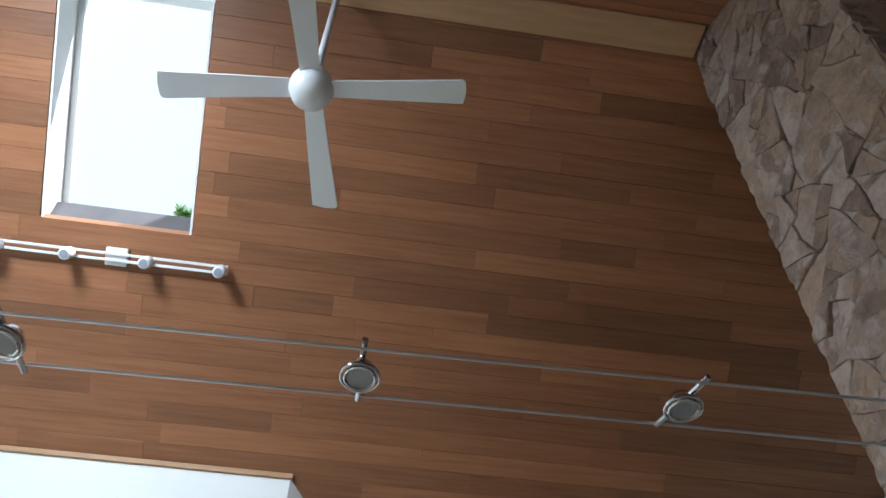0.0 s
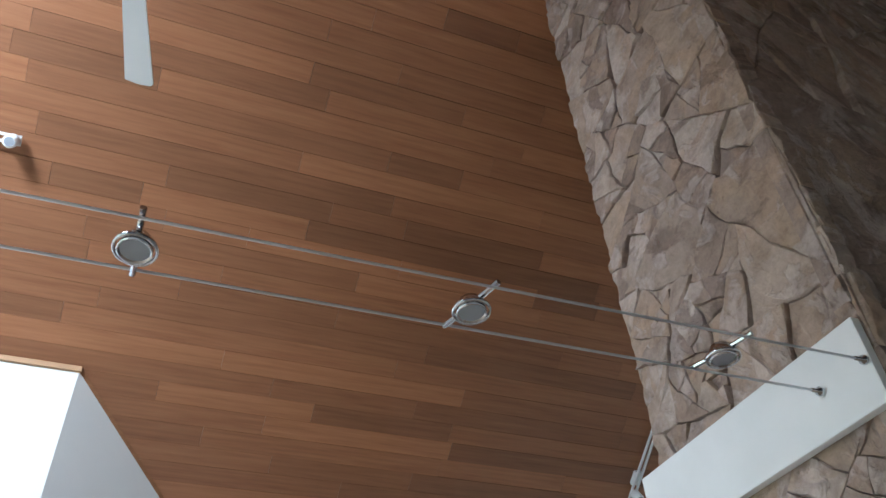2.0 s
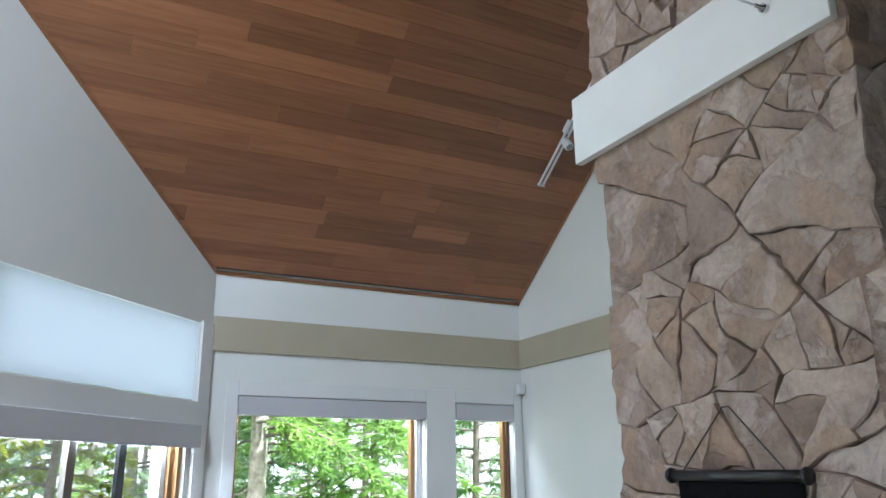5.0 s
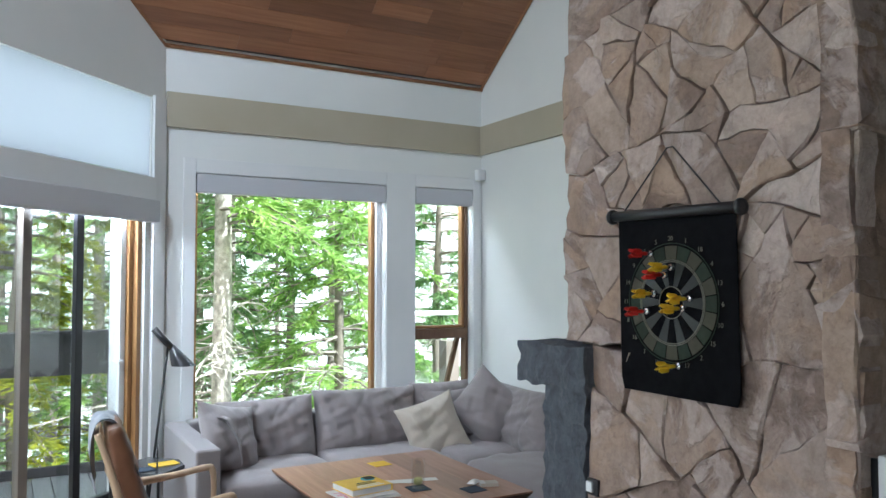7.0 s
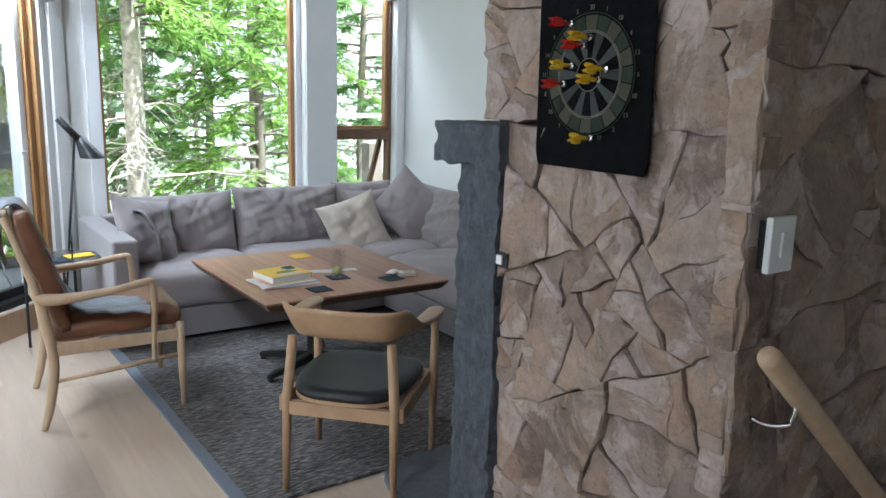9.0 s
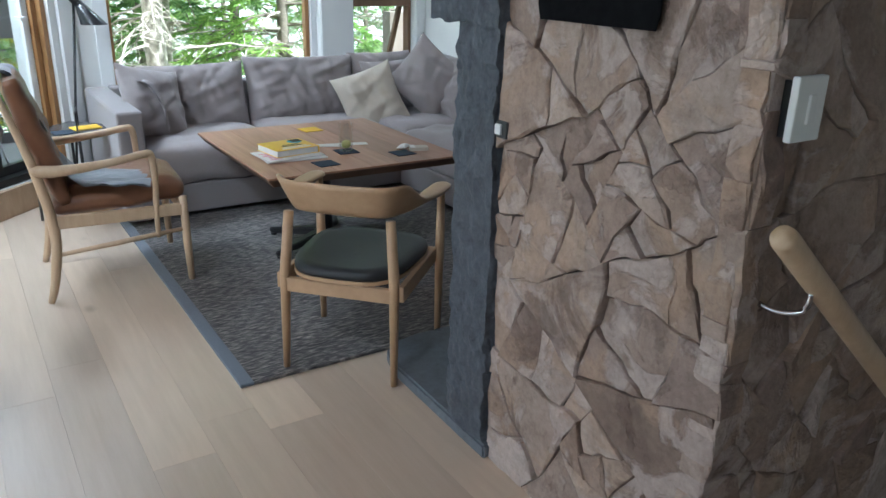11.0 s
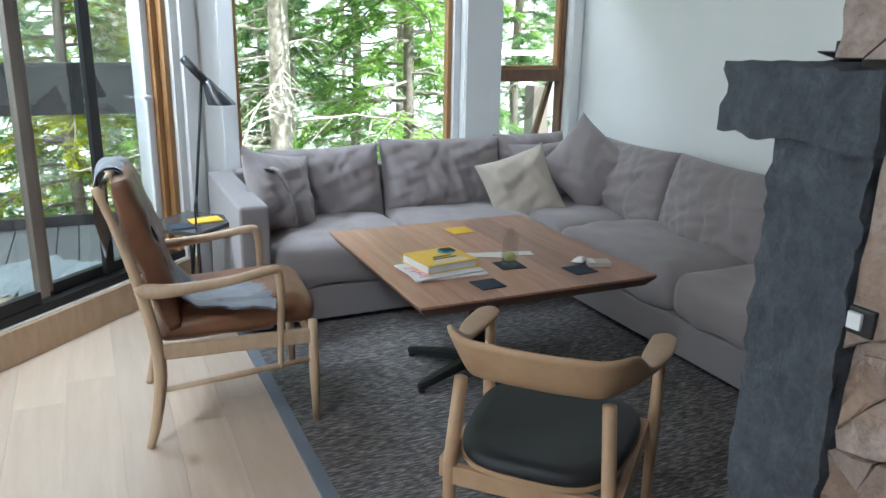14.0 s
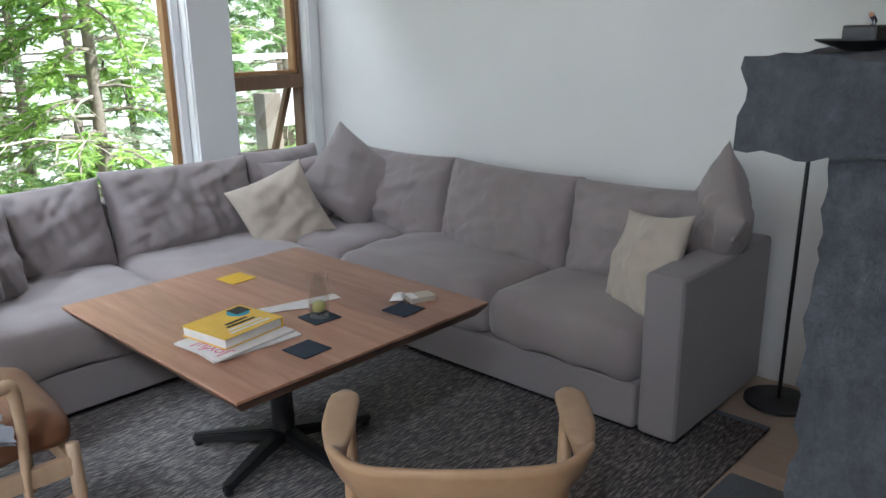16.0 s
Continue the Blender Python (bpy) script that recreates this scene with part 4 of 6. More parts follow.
def stone_face(w, h, least, seed, m, rough_edge=0.006):
    r = random.Random(seed)
    shards = []
    rows = int(h / 1.3)
    zs = [0.0] + [h * (k + r.uniform(-0.22, 0.22)) / rows for k in range(1, rows)] + [h]
    skew = [0.0] + [r.uniform(-0.2, 0.2) for _ in range(rows - 1)] + [0.0]
    for k in range(rows):
        split([(0, zs[k] - skew[k]), (w, zs[k] + skew[k]), (w, zs[k + 1] + skew[k + 1]), (0, zs[k + 1] - skew[k + 1])], r, shards, least)
    for poly in shards:
        cx, cy = sum(p[0] for p in poly) / len(poly), sum(p[1] for p in poly) / len(poly)
        size = max(math.dist(p, (cx, cy)) for p in poly)
        if size < 0.02:
            continue
        ring = []
        n = len(poly)
        gap = r.uniform(-0.0012, 0.0012)
        for i in range(n):
            a, b = poly[i], poly[(i + 1) % n]
            ln = math.dist(a, b)
            cuts = max(1, min(7, int(ln / 0.032)))
            for k in range(cuts):
                t = k / cuts
                x, y = a[0] + (b[0] - a[0]) * t, a[1] + (b[1] - a[1]) * t
                at_rim = x < 1e-4 or x > w - 1e-4
                if not at_rim:
                    q = Vector((x * 6.0, y * 6.0, seed))
                    q3 = Vector((x * 21.0, y * 21.0, seed))
                    x = min(max(x + 0.03 * noise.noise(q) + 0.011 * noise.noise(q3), 0.0), w)
                    y += 0.03 * noise.noise(q + Vector((7, 3, 0))) + 0.011 * noise.noise(q3 + Vector((7, 3, 0)))
                d = math.hypot(x - cx, y - cy) + 1e-6
                shrink = gap + (r.uniform(-0.5, 1) * rough_edge * 0.5 if k else r.uniform(0, 0.003))
                if at_rim:
                    shrink = r.uniform(-0.014, 0.004)
                ring.append((x - (x - cx) / d * shrink, y - (y - cy) / d * shrink * (0 if at_rim else 1)))
        proud = r.uniform(0.019, 0.036)
        tx, ty = r.gauss(0, 0.045), r.gauss(0, 0.045)
        lip = min(0.006, size * r.uniform(0.015, 0.06))
        bm = bmesh.new()
        base, rim, top = [], [], []
        for x, y in ring:
            u, v = x - cx, y - cy
            d = math.hypot(u, v) + 1e-6
            z = max(0.012, proud + tx * u + ty * v)
            base.append(bm.verts.new((u, v, -0.035)))
            rim.append(bm.verts.new((u, v, max(0.004, z - r.uniform(0.0005, 0.007)))))
            k = max(1 - lip / d * r.uniform(0.3, 1.6), 0.35)
            top.append(bm.verts.new((u * k, v * k, z + r.uniform(-0.002, 0.003))))
        c = bm.verts.new((r.uniform(-0.4, 0.4) * size, r.uniform(-0.4, 0.4) * size * 0.5, proud + r.uniform(-0.004, 0.009))) if r.random() < 0.5 and len(ring) > 5 else None
        nn = len(ring)
        for i in range(nn):
            j = (i + 1) % nn
            bm.faces.new((base[i], base[j], rim[j], rim[i]))
            bm.faces.new((rim[i], rim[j], top[j], top[i]))
        if c is None:
            bm.faces.new(top)
            bmesh.ops.triangulate(bm, faces=bm.faces[-1:])
        else:
            c.co.x, c.co.y = r.uniform(-0.2, 0.2) * size, r.uniform(-0.2, 0.2) * size
            for i in range(nn):
                bm.faces.new((top[i], top[(i + 1) % nn], c))
        ob = part("stone", bm, STONE, chimney)
        ob.matrix_basis = m @ Matrix.Translation((cx, cy, 0))


# a frame of axes for each face: along, up, outward
FACE_WEST = Matrix(((0, 0, -1, CH_X + 0.03), (-1, 0, 0, CH_Y1), (0, 1, 0, 0.0), (0, 0, 0, 1)))
FACE_SOUTH = Matrix(((1, 0, 0, CH_X), (0, 0, -1, CH_Y0 + 0.03), (0, 1, 0, -1.4), (0, 0, 0, 1)))
stone_face(0.768, 1.395, 0.022, 11, Matrix.Translation((0, 1.823 - CH_Y1, 0)) @ FACE_WEST)
stone_face(CH_Y1 - CH_Y0, 4.625, 0.022, 13, Matrix.Translation((0, 0, 1.395)) @ FACE_WEST)
stone_face(EAST - CH_X, 7.0, 0.05, 12, FACE_SOUTH)
# corner stones' return edge
part("corner_strip", box(CH_X + 0.004, CH_X + 0.03, CH_Y0 + 0.004, CH_Y0 + 0.03, -1.4, 5.5, 0.004), STONE, chimney)


def rough_block(x0, x1, y0, y1, z0, z1, seed, amp=0.012, cell=0.05, fine=0.5):
    """A split stone block with broken faces."""
    bm = bmesh.new()
    box(x0, x1, y0, y1, z0, z1, bm=bm)
    for axis, ln in enumerate((x1 - x0, y1 - y0, z1 - z0)):
        n = max(1, min(60, int(ln / cell)))
        lo = (x0, y0, z0)[axis]
        for k in range(1, n):
            co, no = [0, 0, 0], [0, 0, 0]
            co[axis], no[axis] = lo + ln * k / n, 1
            bmesh.ops.bisect_plane(bm, geom=bm.verts[:] + bm.edges[:] + bm.faces[:], plane_co=co, plane_no=no)
    off = Vector((seed * 7.3, seed * 3.1, seed))
    for v in bm.verts:
        q = v.co * 12 + off
        d = Vector((noise.noise(q), noise.noise(q + Vector((9, 0, 0))), noise.noise(q + Vector((0, 9, 0)))))
        q2 = v.co * 31 + off
        d += fine * Vector((noise.noise(q2), noise.noise(q2 + Vector((9, 0, 0))), noise.noise(q2 + Vector((0, 9, 0)))))
        v.co += d * amp
    bmesh.ops.triangulate(bm, faces=bm.faces[:])
    return bm


fp = thing("fireplace_surround", (0, 0, 0), "blue-grey split slate fireplace surround with a thick mantel slab", "fireplace", kind="structure")
part("mantel", rough_block(1.643, 3.1, 1.82, 2.125, 1.264, 1.384, 1, 0.01, 0.018, 0.9), SLATE, fp, "thick rough slate mantel slab")
part("pilaster", rough_block(1.656, 1.93, 1.83, 2.016, 0.052, 1.272, 2, 0.0105, 0.016, 1.0), SLATE, fp, "rough slate pilaster")
part("pilaster", rough_block(2.78, 3.06, 1.918, 1.992, 0.052, 1.266, 3, 0.011, 0.03), SLATE, fp)
# no recess is cut: a black panel stands for the firebox's inner shade
part("firebox", box(1.935, 2.775, 1.9, 1.93, 0.06, 0.95, 0.003), BLACK_FELT, fp, "flat black panel for the shaded firebox opening")
part("lintel", rough_block(1.932, 2.778, 1.918, 1.985, 0.95, 1.262, 4, 0.008, 0.04), SLATE, fp)
hp = [(1.655, 1.81), (2.86, 1.93), (2.86, 2.545), (1.86, 2.56), (1.76, 2.55), (1.70, 2.505), (1.668, 2.4)]
bm = prism([(x, y) for x, y in hp][::1], 0.05)
bmesh.ops.bevel(bm, geom=bm.edges[:], offset=0.008, segments=2, affect="EDGES")
tagged(part("hearth", bm, HEARTH), "smooth grey slate hearth slab with a rounded corner", "hearth", kind="structure")

# white board for the cable lights
cl = thing("cable_light_board", (CH_X, 0, 0), "white painted board fixed across the stone chimney", "board")
part("board", box(-0.034, -0.006, 1.066, 2.004, 2.704, 2.935, 0.003), WHITE, cl)
part("batten", box(-0.008, 0.02, 1.09, 1.9, 2.73, 2.91, 0.002), BLACK, cl, "dark mounting batten")
for y in (1.078, 1.225):
    a = lathe([(0.006, 0), (0.012, 0.004), (0.012, 0.012), (0.005, 0.016), (0.005, 0.034)], 12)
    a.transform(Matrix.Translation((-0.034, y, 2.815)) @ Matrix.Rotation(radians(-90), 4, "Y"))
    part("cable_anchor", a, CHROME, cl, "chrome cable anchor", True)
cab = thing("light_cable", (0, 0, 2.815), "pair of thin steel cables stretched under the ceiling", "cable")
for y in (1.078, 1.225):
    part("wire", sweep([(CH_X - 0.066, y, 0), (WEST + 0.002, y + 0.125, 0)], 0.0032, 6), STEEL, cab)

# small lamps that ride on the cables
lampm = Matrix.Translation((1.282, 1.157, 2.815))
cp = thing("cable_lamp", lampm, "small chrome spot lamp clipped between two cables", "lamp", "lamps on the cables")
ring = bmesh.new()
N = 28
rings = [[ring.verts.new(((0.038 + 0.0035 * math.cos(j * math.tau / 6)) * math.cos(k * math.tau / N), (0.038 + 0.0035 * math.cos(j * math.tau / 6)) * math.sin(k * math.tau / N), -0.012 + 0.006 * math.sin(j * math.tau / 6))) for j in range(6)] for k in range(N)]
for k in range(N):
    for j in range(6):
        ring.faces.new((rings[k][j], rings[(k + 1) % N][j], rings[(k + 1) % N][(j + 1) % 6], rings[k][(j + 1) % 6]))
part("rim", ring, CHROME, cp, smooth=True)
part("reflector", lathe([(0.01, 0.022), (0.022, 0.018), (0.03, 0.0), (0.032, -0.02), (0.029, -0.02), (0.025, -0.012)], 24), CHROME, cp, smooth=True)
part("lens", lathe([(0.026, -0.017), (0.026, -0.013)], 24), FROST, cp, "frosted lens")
arm = sweep([(0.024, -0.082, 0.006), (0.008, -0.03, 0.004)], [0.0065, 0.0065], 8)
part("clip_arm", arm, CHROME, cp)
part("clip_arm", sweep([(-0.008, 0.03, 0.004), (-0.024, 0.082, 0.006)], [0.0065, 0.0065], 8), CHROME, cp)
for x, rz, rx in ((0.667, 2, 3), (0.017, -16, 6), (-0.655, -30, 14)):
    copy_thing(cp, Matrix.Translation((x, 1.185 - 0.0214 * x, 2.815)) @ Matrix.Rotation(radians(rz), 4, "Z") @ Matrix.Rotation(radians(-rx), 4, "X"))

# ceiling fan
fan = thing("ceiling_fan", (-0.35, 1.80, 4.80), "white four-blade ceiling fan hanging on a long rod", "ceiling fan")
part("rod", sweep([(0, 0, 0.05), (0, 0, 1.06)], 0.017, 14), FAN_WHITE, fan, smooth=True)
part("canopy", lathe([(0.02, 0.97), (0.05, 0.985), (0.066, 1.03), (0.066, 1.062)], 24), FAN_WHITE, fan, smooth=True)
part("motor_housing", lathe([(0.012, -0.1), (0.05, -0.09), (0.083, -0.06), (0.098, -0.015), (0.098, 0.02), (0.085, 0.055), (0.045, 0.09), (0.02, 0.1)], 32), FAN_WHITE, fan, smooth=True)
for k in range(4):
    prof = [(0.07, -0.042), (0.30, -0.05), (0.655, -0.068), (0.668, -0.055), (0.672, 0.0), (0.66, 0.058), (0.3, 0.05), (0.07, 0.042)]
    b = prism(prof, 0.009)
    b.transform(Matrix.Rotation(radians(-7.2 + 90 * k), 4, "Z") @ Matrix.Rotation(radians(7), 4, "X") @ Matrix.Translation((0, 0, -0.004)))
    part("blade", b, FAN_WHITE, fan)


def track_light(m, length, heads, canopy, label):
    t = thing("track_light", m, label, "track light")
    for y in (-0.018, 0.018):
        part("rail", box(-length / 2, length / 2, y - 0.007, y + 0.007, -0.045, -0.03, 0.002), WHITE, t)
    part("end_cap", box(-length / 2 - 0.012, -length / 2, -0.027, 0.027, -0.05, -0.026, 0.002), WHITE, t)
    part("end_cap", box(length / 2, length / 2 + 0.012, -0.027, 0.027, -0.05, -0.026, 0.002), WHITE, t)
    if canopy is not None:
        part("canopy", box(canopy - 0.06, canopy + 0.06, -0.05, 0.05, -0.03, 0.0, 0.004), WHITE, t)
    else:
        part("canopy", box(-0.05, 0.05, -0.03, 0.03, -0.03, 0.0, 0.004), WHITE, t)
    for h in heads:
        hd = part("spot_head", lathe([(0.027, -0.135), (0.033, -0.13), (0.033, -0.055), (0.028, -0.047)], 18), WHITE, t, smooth=True)
        hd.location = (h, 0, 0)
        ls = part("lens", lathe([(0.024, -0.1365), (0.024, -0.133)], 16), FROST, hd, "frosted lens")
    return t


def on_ceiling(x, y, turn=0.0):
    return Matrix.Translation((x, y, roof_z(y) - 0.001)) @ Matrix.Rotation(-math.atan(PITCH), 4, "X") @ Matrix.Rotation(radians(turn), 4, "Z")


track_light(on_ceiling(-1.427, 3.16), 1.24, (0.6, 0.2, -0.22, -0.6), 0.02, "white track light with four small spots under the skylight")
track_light(on_ceiling(3.33, 4.25, 90), 0.98, (-0.4, 0.1), None, "white track light on the ceiling beside the wall")

# ---------------------------------------------------------------- on the chimney
db = thing("magnetic_dartboard", (CH_X - 0.008, 1.5, 1.516), "black roll-up magnetic dartboard hanging on the stone by a cord", "dartboard")
bm = bmesh.new()
G = 14
sheet = []
for i in range(G + 1):
    row = []
    for j in range(G + 1):
        y, z = 0.185 - 0.37 * i / G, -0.225 + 0.44 * j / G
        if j == 0 and i in (0, G):
            y *= 0.95
        row.append((y, z, 0.004 * math.sin(i * 0.5) * (1 - j / G) + 0.012 * (1 - j / G)))
    sheet.append(row)
for sgn in (0.0, 0.004):
    vs = [[bm.verts.new((-0.012 + p[2] * 0.6 + sgn, p[0], p[1])) for p in row] for row in sheet]
    for i in range(G):
        for j in range(G):
            bm.faces.new((vs[i][j], vs[i + 1][j], vs[i + 1][j + 1], vs[i][j + 1]))
part("sheet", bm, BLACK_FELT, db, "black felt sheet")
part("top_rod", sweep([(-0.016, 0.2, 0.218), (-0.016, -0.2, 0.213)], 0.0135, 14), BLACK, db, smooth=True)
for y in (0.203, -0.203):
    kn = lathe([(0.01, -0.008), (0.018, -0.006), (0.02, 0.0), (0.018, 0.006), (0.01, 0.008)], 16)
    kn.transform(Matrix.Translation((-0.016, y, 0.218 if y > 0 else 0.213)) @ Matrix.Rotation(radians(90), 4, "X"))
    part("end_knob", kn, BLACK, db, smooth=True)
part("cord", sweep([(-0.014, 0.165, 0.226), (-0.006, 0.02, 0.375), (-0.006, -0.0, 0.375), (-0.014, -0.15, 0.222)], 0.0022, 5), BLACK, db)


def sector(r0, r1, a0, a1, x, n=3):
    bm = bmesh.new()
    ins, out = [], []
    for k in range(n + 1):
        a = a0 + (a1 - a0) * k / n
        ins.append((r0 * math.cos(a), r0 * math.sin(a)))
        out.append((r1 * math.cos(a), r1 * math.sin(a)))
    ring = ins + out[::-1]
    lo = [bm.verts.new((x, -u, v)) for u, v in ring]
    hi = [bm.verts.new((x - 0.0012, -u, v)) for u, v in ring]
    m = len(ring)
    for k in range(n):
        bm.faces.new((hi[k], hi[k + 1], hi[m - 2 - k], hi[m - 1 - k]))
    for k in range(m):
        bm.faces.new((lo[k], lo[(k + 1) % m], hi[(k + 1) % m], hi[k]))
    return bm


FX = -0.017
step = math.tau / 20
for k in range(20):
    a0 = math.pi / 2 - step / 2 + k * step
    odd = k % 2
    part("field", sector(0.04, 0.1, a0 + 0.012, a0 + step - 0.012, FX + 0.001), DARK_INK if odd else BLACK_FELT, db)
    part("field", sector(0.104, 0.136, a0 + 0.012, a0 + step - 0.012, FX + 0.001), BOARD_GREEN if odd else BOARD_TAN, db)
for r_ in (0.142, 0.102, 0.098, 0.038, 0.014):
    part("ring_line", sector(r_ - 0.0012, r_ + 0.0012, 0, math.tau, FX + 0.0, 40), BOARD_LINE if r_ < 0.14 else BOARD_GREEN, db)
TEXTS = "20 1 18 4 13 6 10 15 2 17 3 19 7 16 8 11 14 9 12 5".split()
for k, s in enumerate(TEXTS):
    cu = bpy.data.curves.new("number", "FONT")
    cu.body, cu.size, cu.align_x, cu.align_y, cu.extrude = s, 0.016, "CENTER", "CENTER", 0.0004
    tmp = bpy.data.objects.new("number", cu)
    me = bpy.data.meshes.new_from_object(tmp)
    bpy.data.objects.remove(tmp)
    me.materials.append(BOARD_LINE)
    ob = new("number", me)
    ob.parent = db
    a = math.pi / 2 - k * step
    ob.matrix_basis = Matrix.Translation((FX - 0.001, -0.153 * math.cos(a), 0.153 * math.sin(a))) @ Matrix(((0, 0, -1, 0), (-1, 0, 0, 0), (0, 1, 0, 0), (0, 0, 0, 1)))


def dart(y, z, material, tilt=0.0):
    d = thing("dart", Matrix.Translation((CH_X - 0.0355, y, z)) @ Matrix.Rotation(radians(tilt), 4, "X"), "red plastic magnetic dart" if material is RED else "yellow plastic magnetic dart", "dart", "darts stuck on the board")
    tip = lathe([(0.007, 0), (0.008, 0.003), (0.008, 0.01), (0.004, 0.013), (0.003, 0.02)], 12)
    tip.transform(Matrix.Rotation(radians(-90), 4, "Y"))
    part("magnet_tip", tip, CHROME, d, "steel magnet tip")
    body = lathe([(0.0035, 0.018), (0.005, 0.026), (0.004, 0.046), (0.003, 0.056)], 10)
    body.transform(Matrix.Rotation(radians(-90), 4, "Y"))
    part("barrel", body, material, d, smooth=True)
    for q in range(4):
        fl = prism([(0.036, 0.002), (0.045, 0.013), (0.066, 0.015), (0.074, 0.01), (0.068, 0.002)], 0.0016)
        fl.transform(Matrix.Rotation(radians(90 * q + 45), 4, "X") @ Matrix.Diagonal((-1, 1, 1, 1)))
        part("flight", fl, material, d)
    return d


for y, z, c in ((1.555, 1.652, RED), (1.49, 1.618, YELLOW_P), (1.51, 1.60, RED), (1.545, 1.555, YELLOW_P), (1.435, 1.545, YELLOW_P), (1.455, 1.522, YELLOW_P), (1.57, 1.512, RED), (1.47, 1.388, YELLOW_P)):
    dart(y - 0.006, z - 0.018, c, random.Random(int(y * 1000)).uniform(-12, 12))

sw = thing("light_switch", (1.75, CH_Y0 - 0.016, 1.18), "white rocker light switch plate on the dark stone", "light switch")
part("plate", box(-0.042, 0.042, -0.012, 0.004, -0.058, 0.058, 0.004), WHITE, sw)
part("back_box", box(-0.04, 0.03, 0.004, 0.036, -0.05, 0.05), BLACK, sw, "dark back box")
part("rocker", box(-0.009, 0.009, -0.017, -0.011, -0.026, 0.026, 0.002), WHITE, sw)
ol = thing("outlet", (CH_X - 0.004, 1.802, 1.01), "small black and white outlet beside the slate", "outlet")
part("plate", box(-0.012, 0.03, -0.022, 0.022, -0.022, 0.022, 0.003), BLACK, ol)
part("insert", box(-0.018, -0.01, -0.004, 0.02, -0.013, 0.014, 0.002), WHITE, ol)

# handrail down the stair
hr = thing("handrail", (0, 0, 0), "round pale wood handrail sloping down the stone wall", "handrail")
part("rail", sweep([(1.655, 0.975, 0.976), (1.665, 0.975, 0.968), (3.6, 0.975, -0.692)], [0.022, 0.025, 0.025], 20), OAK, hr, smooth=True)
for x in (1.78, 3.2):
    z = 0.968 - (x - 1.665) * 0.858
    part("bracket", sweep(smooth_path([(x, 0.975, z - 0.024), (x - 0.005, 0.98, z - 0.065), (x - 0.02, 1.02, z - 0.08), (x - 0.03, 1.06, z - 0.075)], 4), 0.006, 8), CHROME, hr, "chrome bracket", True)
# the stair below it
st = thing("staircase", (0, 0, 0), "wooden stair going down beside the chimney", "staircase", kind="structure")
for k in range(8):
    part("tread", box(1.69 + k * 0.25, 1.69 + (k + 1) * 0.25 + 0.0, 0.02, 1.04, -0.2 - k * 0.18 - 0.04, -0.2 - k * 0.18, 0.004), OAK, st)
part("side_wall", box(1.66, EAST, -0.1, 0.0, -2.2, -0.23), WALL, st)
part("lower_floor", box(1.55, EAST, -0.1, 1.1, -2.3, -2.2), OAK, st)
part("back_wall", box(1.52, 1.66, -0.1, 1.1, -2.2, -0.23), WALL, st)

# dish with dark pieces on the mantel
di = thing("mantel_dish", (1.87, 2.05, 1.386), "dark bronze dish holding small dark objects on the mantel", "dish")
part("dish", lathe([(0.02, 0.0), (0.03, 0.003), (0.062, 0.014), (0.065, 0.017), (0.06, 0.017), (0.028, 0.006)], 24), BLACK, di, smooth=True)
part("box", box(-0.03, 0.026, -0.024, 0.022, 0.01, 0.036, 0.004), BLACK, di, "black box")
part("handle", sweep(smooth_path([(0.02, 0, 0.02), (0.04, 0, 0.04), (0.02, 0, 0.05)], 4), 0.004, 6), CHROME, di)
cd = thing("candle", (2.3, 1.98, 1.388), "pale candle standing on the mantel", "candle")
part("wax", lathe([(0.02, 0), (0.022, 0.004), (0.021, 0.12), (0.017, 0.124)], 20), CREAM, cd, smooth=True)
sn = thing("motion_sensor", (EAST - 0.05, NORTH - 0.06, 2.44), "small white motion sensor in the wall corner", "sensor")
part("housing", box(-0.028, 0.04, -0.02, 0.05, -0.045, 0.045, 0.012, 3), WHITE, sn, smooth=True)


# ---------------------------------------------------------------- rug
rug = thing("rug", (0, 0, 0), "dark grey woven rug with a blue-grey bound edge under the table", "rug")
RX0, RX1, RY0, RY1 = 1.165, 3.3, 2.58, 5.2
part("field", box(RX0 + 0.05, RX1 - 0.03, RY0 + 0.012, RY1, 0.0, 0.012), RUG, rug)
part("binding", box(RX0, RX0 + 0.05, RY0, RY1, 0.0, 0.0135, 0.004), RUG_EDGE, rug, "blue-grey binding")
part("binding", box(RX1 - 0.03, RX1, RY0, RY1, 0.0, 0.0135, 0.004), RUG_EDGE, rug)
part("binding", box(RX0 + 0.05, RX1 - 0.03, RY0, RY0 + 0.012, 0.0, 0.0135, 0.004), RUG, rug)

# ---------------------------------------------------------------- sofa
sofa = thing("sectional_sofa", (0, 0, 0.0), "grey fabric corner sofa with loose back cushions along two walls", "sofa")
Z = 0.014


def soft_box(x0, x1, y0, y1, z0, z1, seed, bev=0.022, amp=0.004):
    b = box(x0, x1, y0, y1, z0, z1, bev, 3)
    off = Vector((seed * 3.7, seed, 0))
    for v in b.verts:
        q = v.co * 3 + off
        v.co += amp * Vector((noise.noise(q), noise.noise(q + Vector((5, 0, 0))), noise.noise(q + Vector((0, 5, 0)))))
    return b


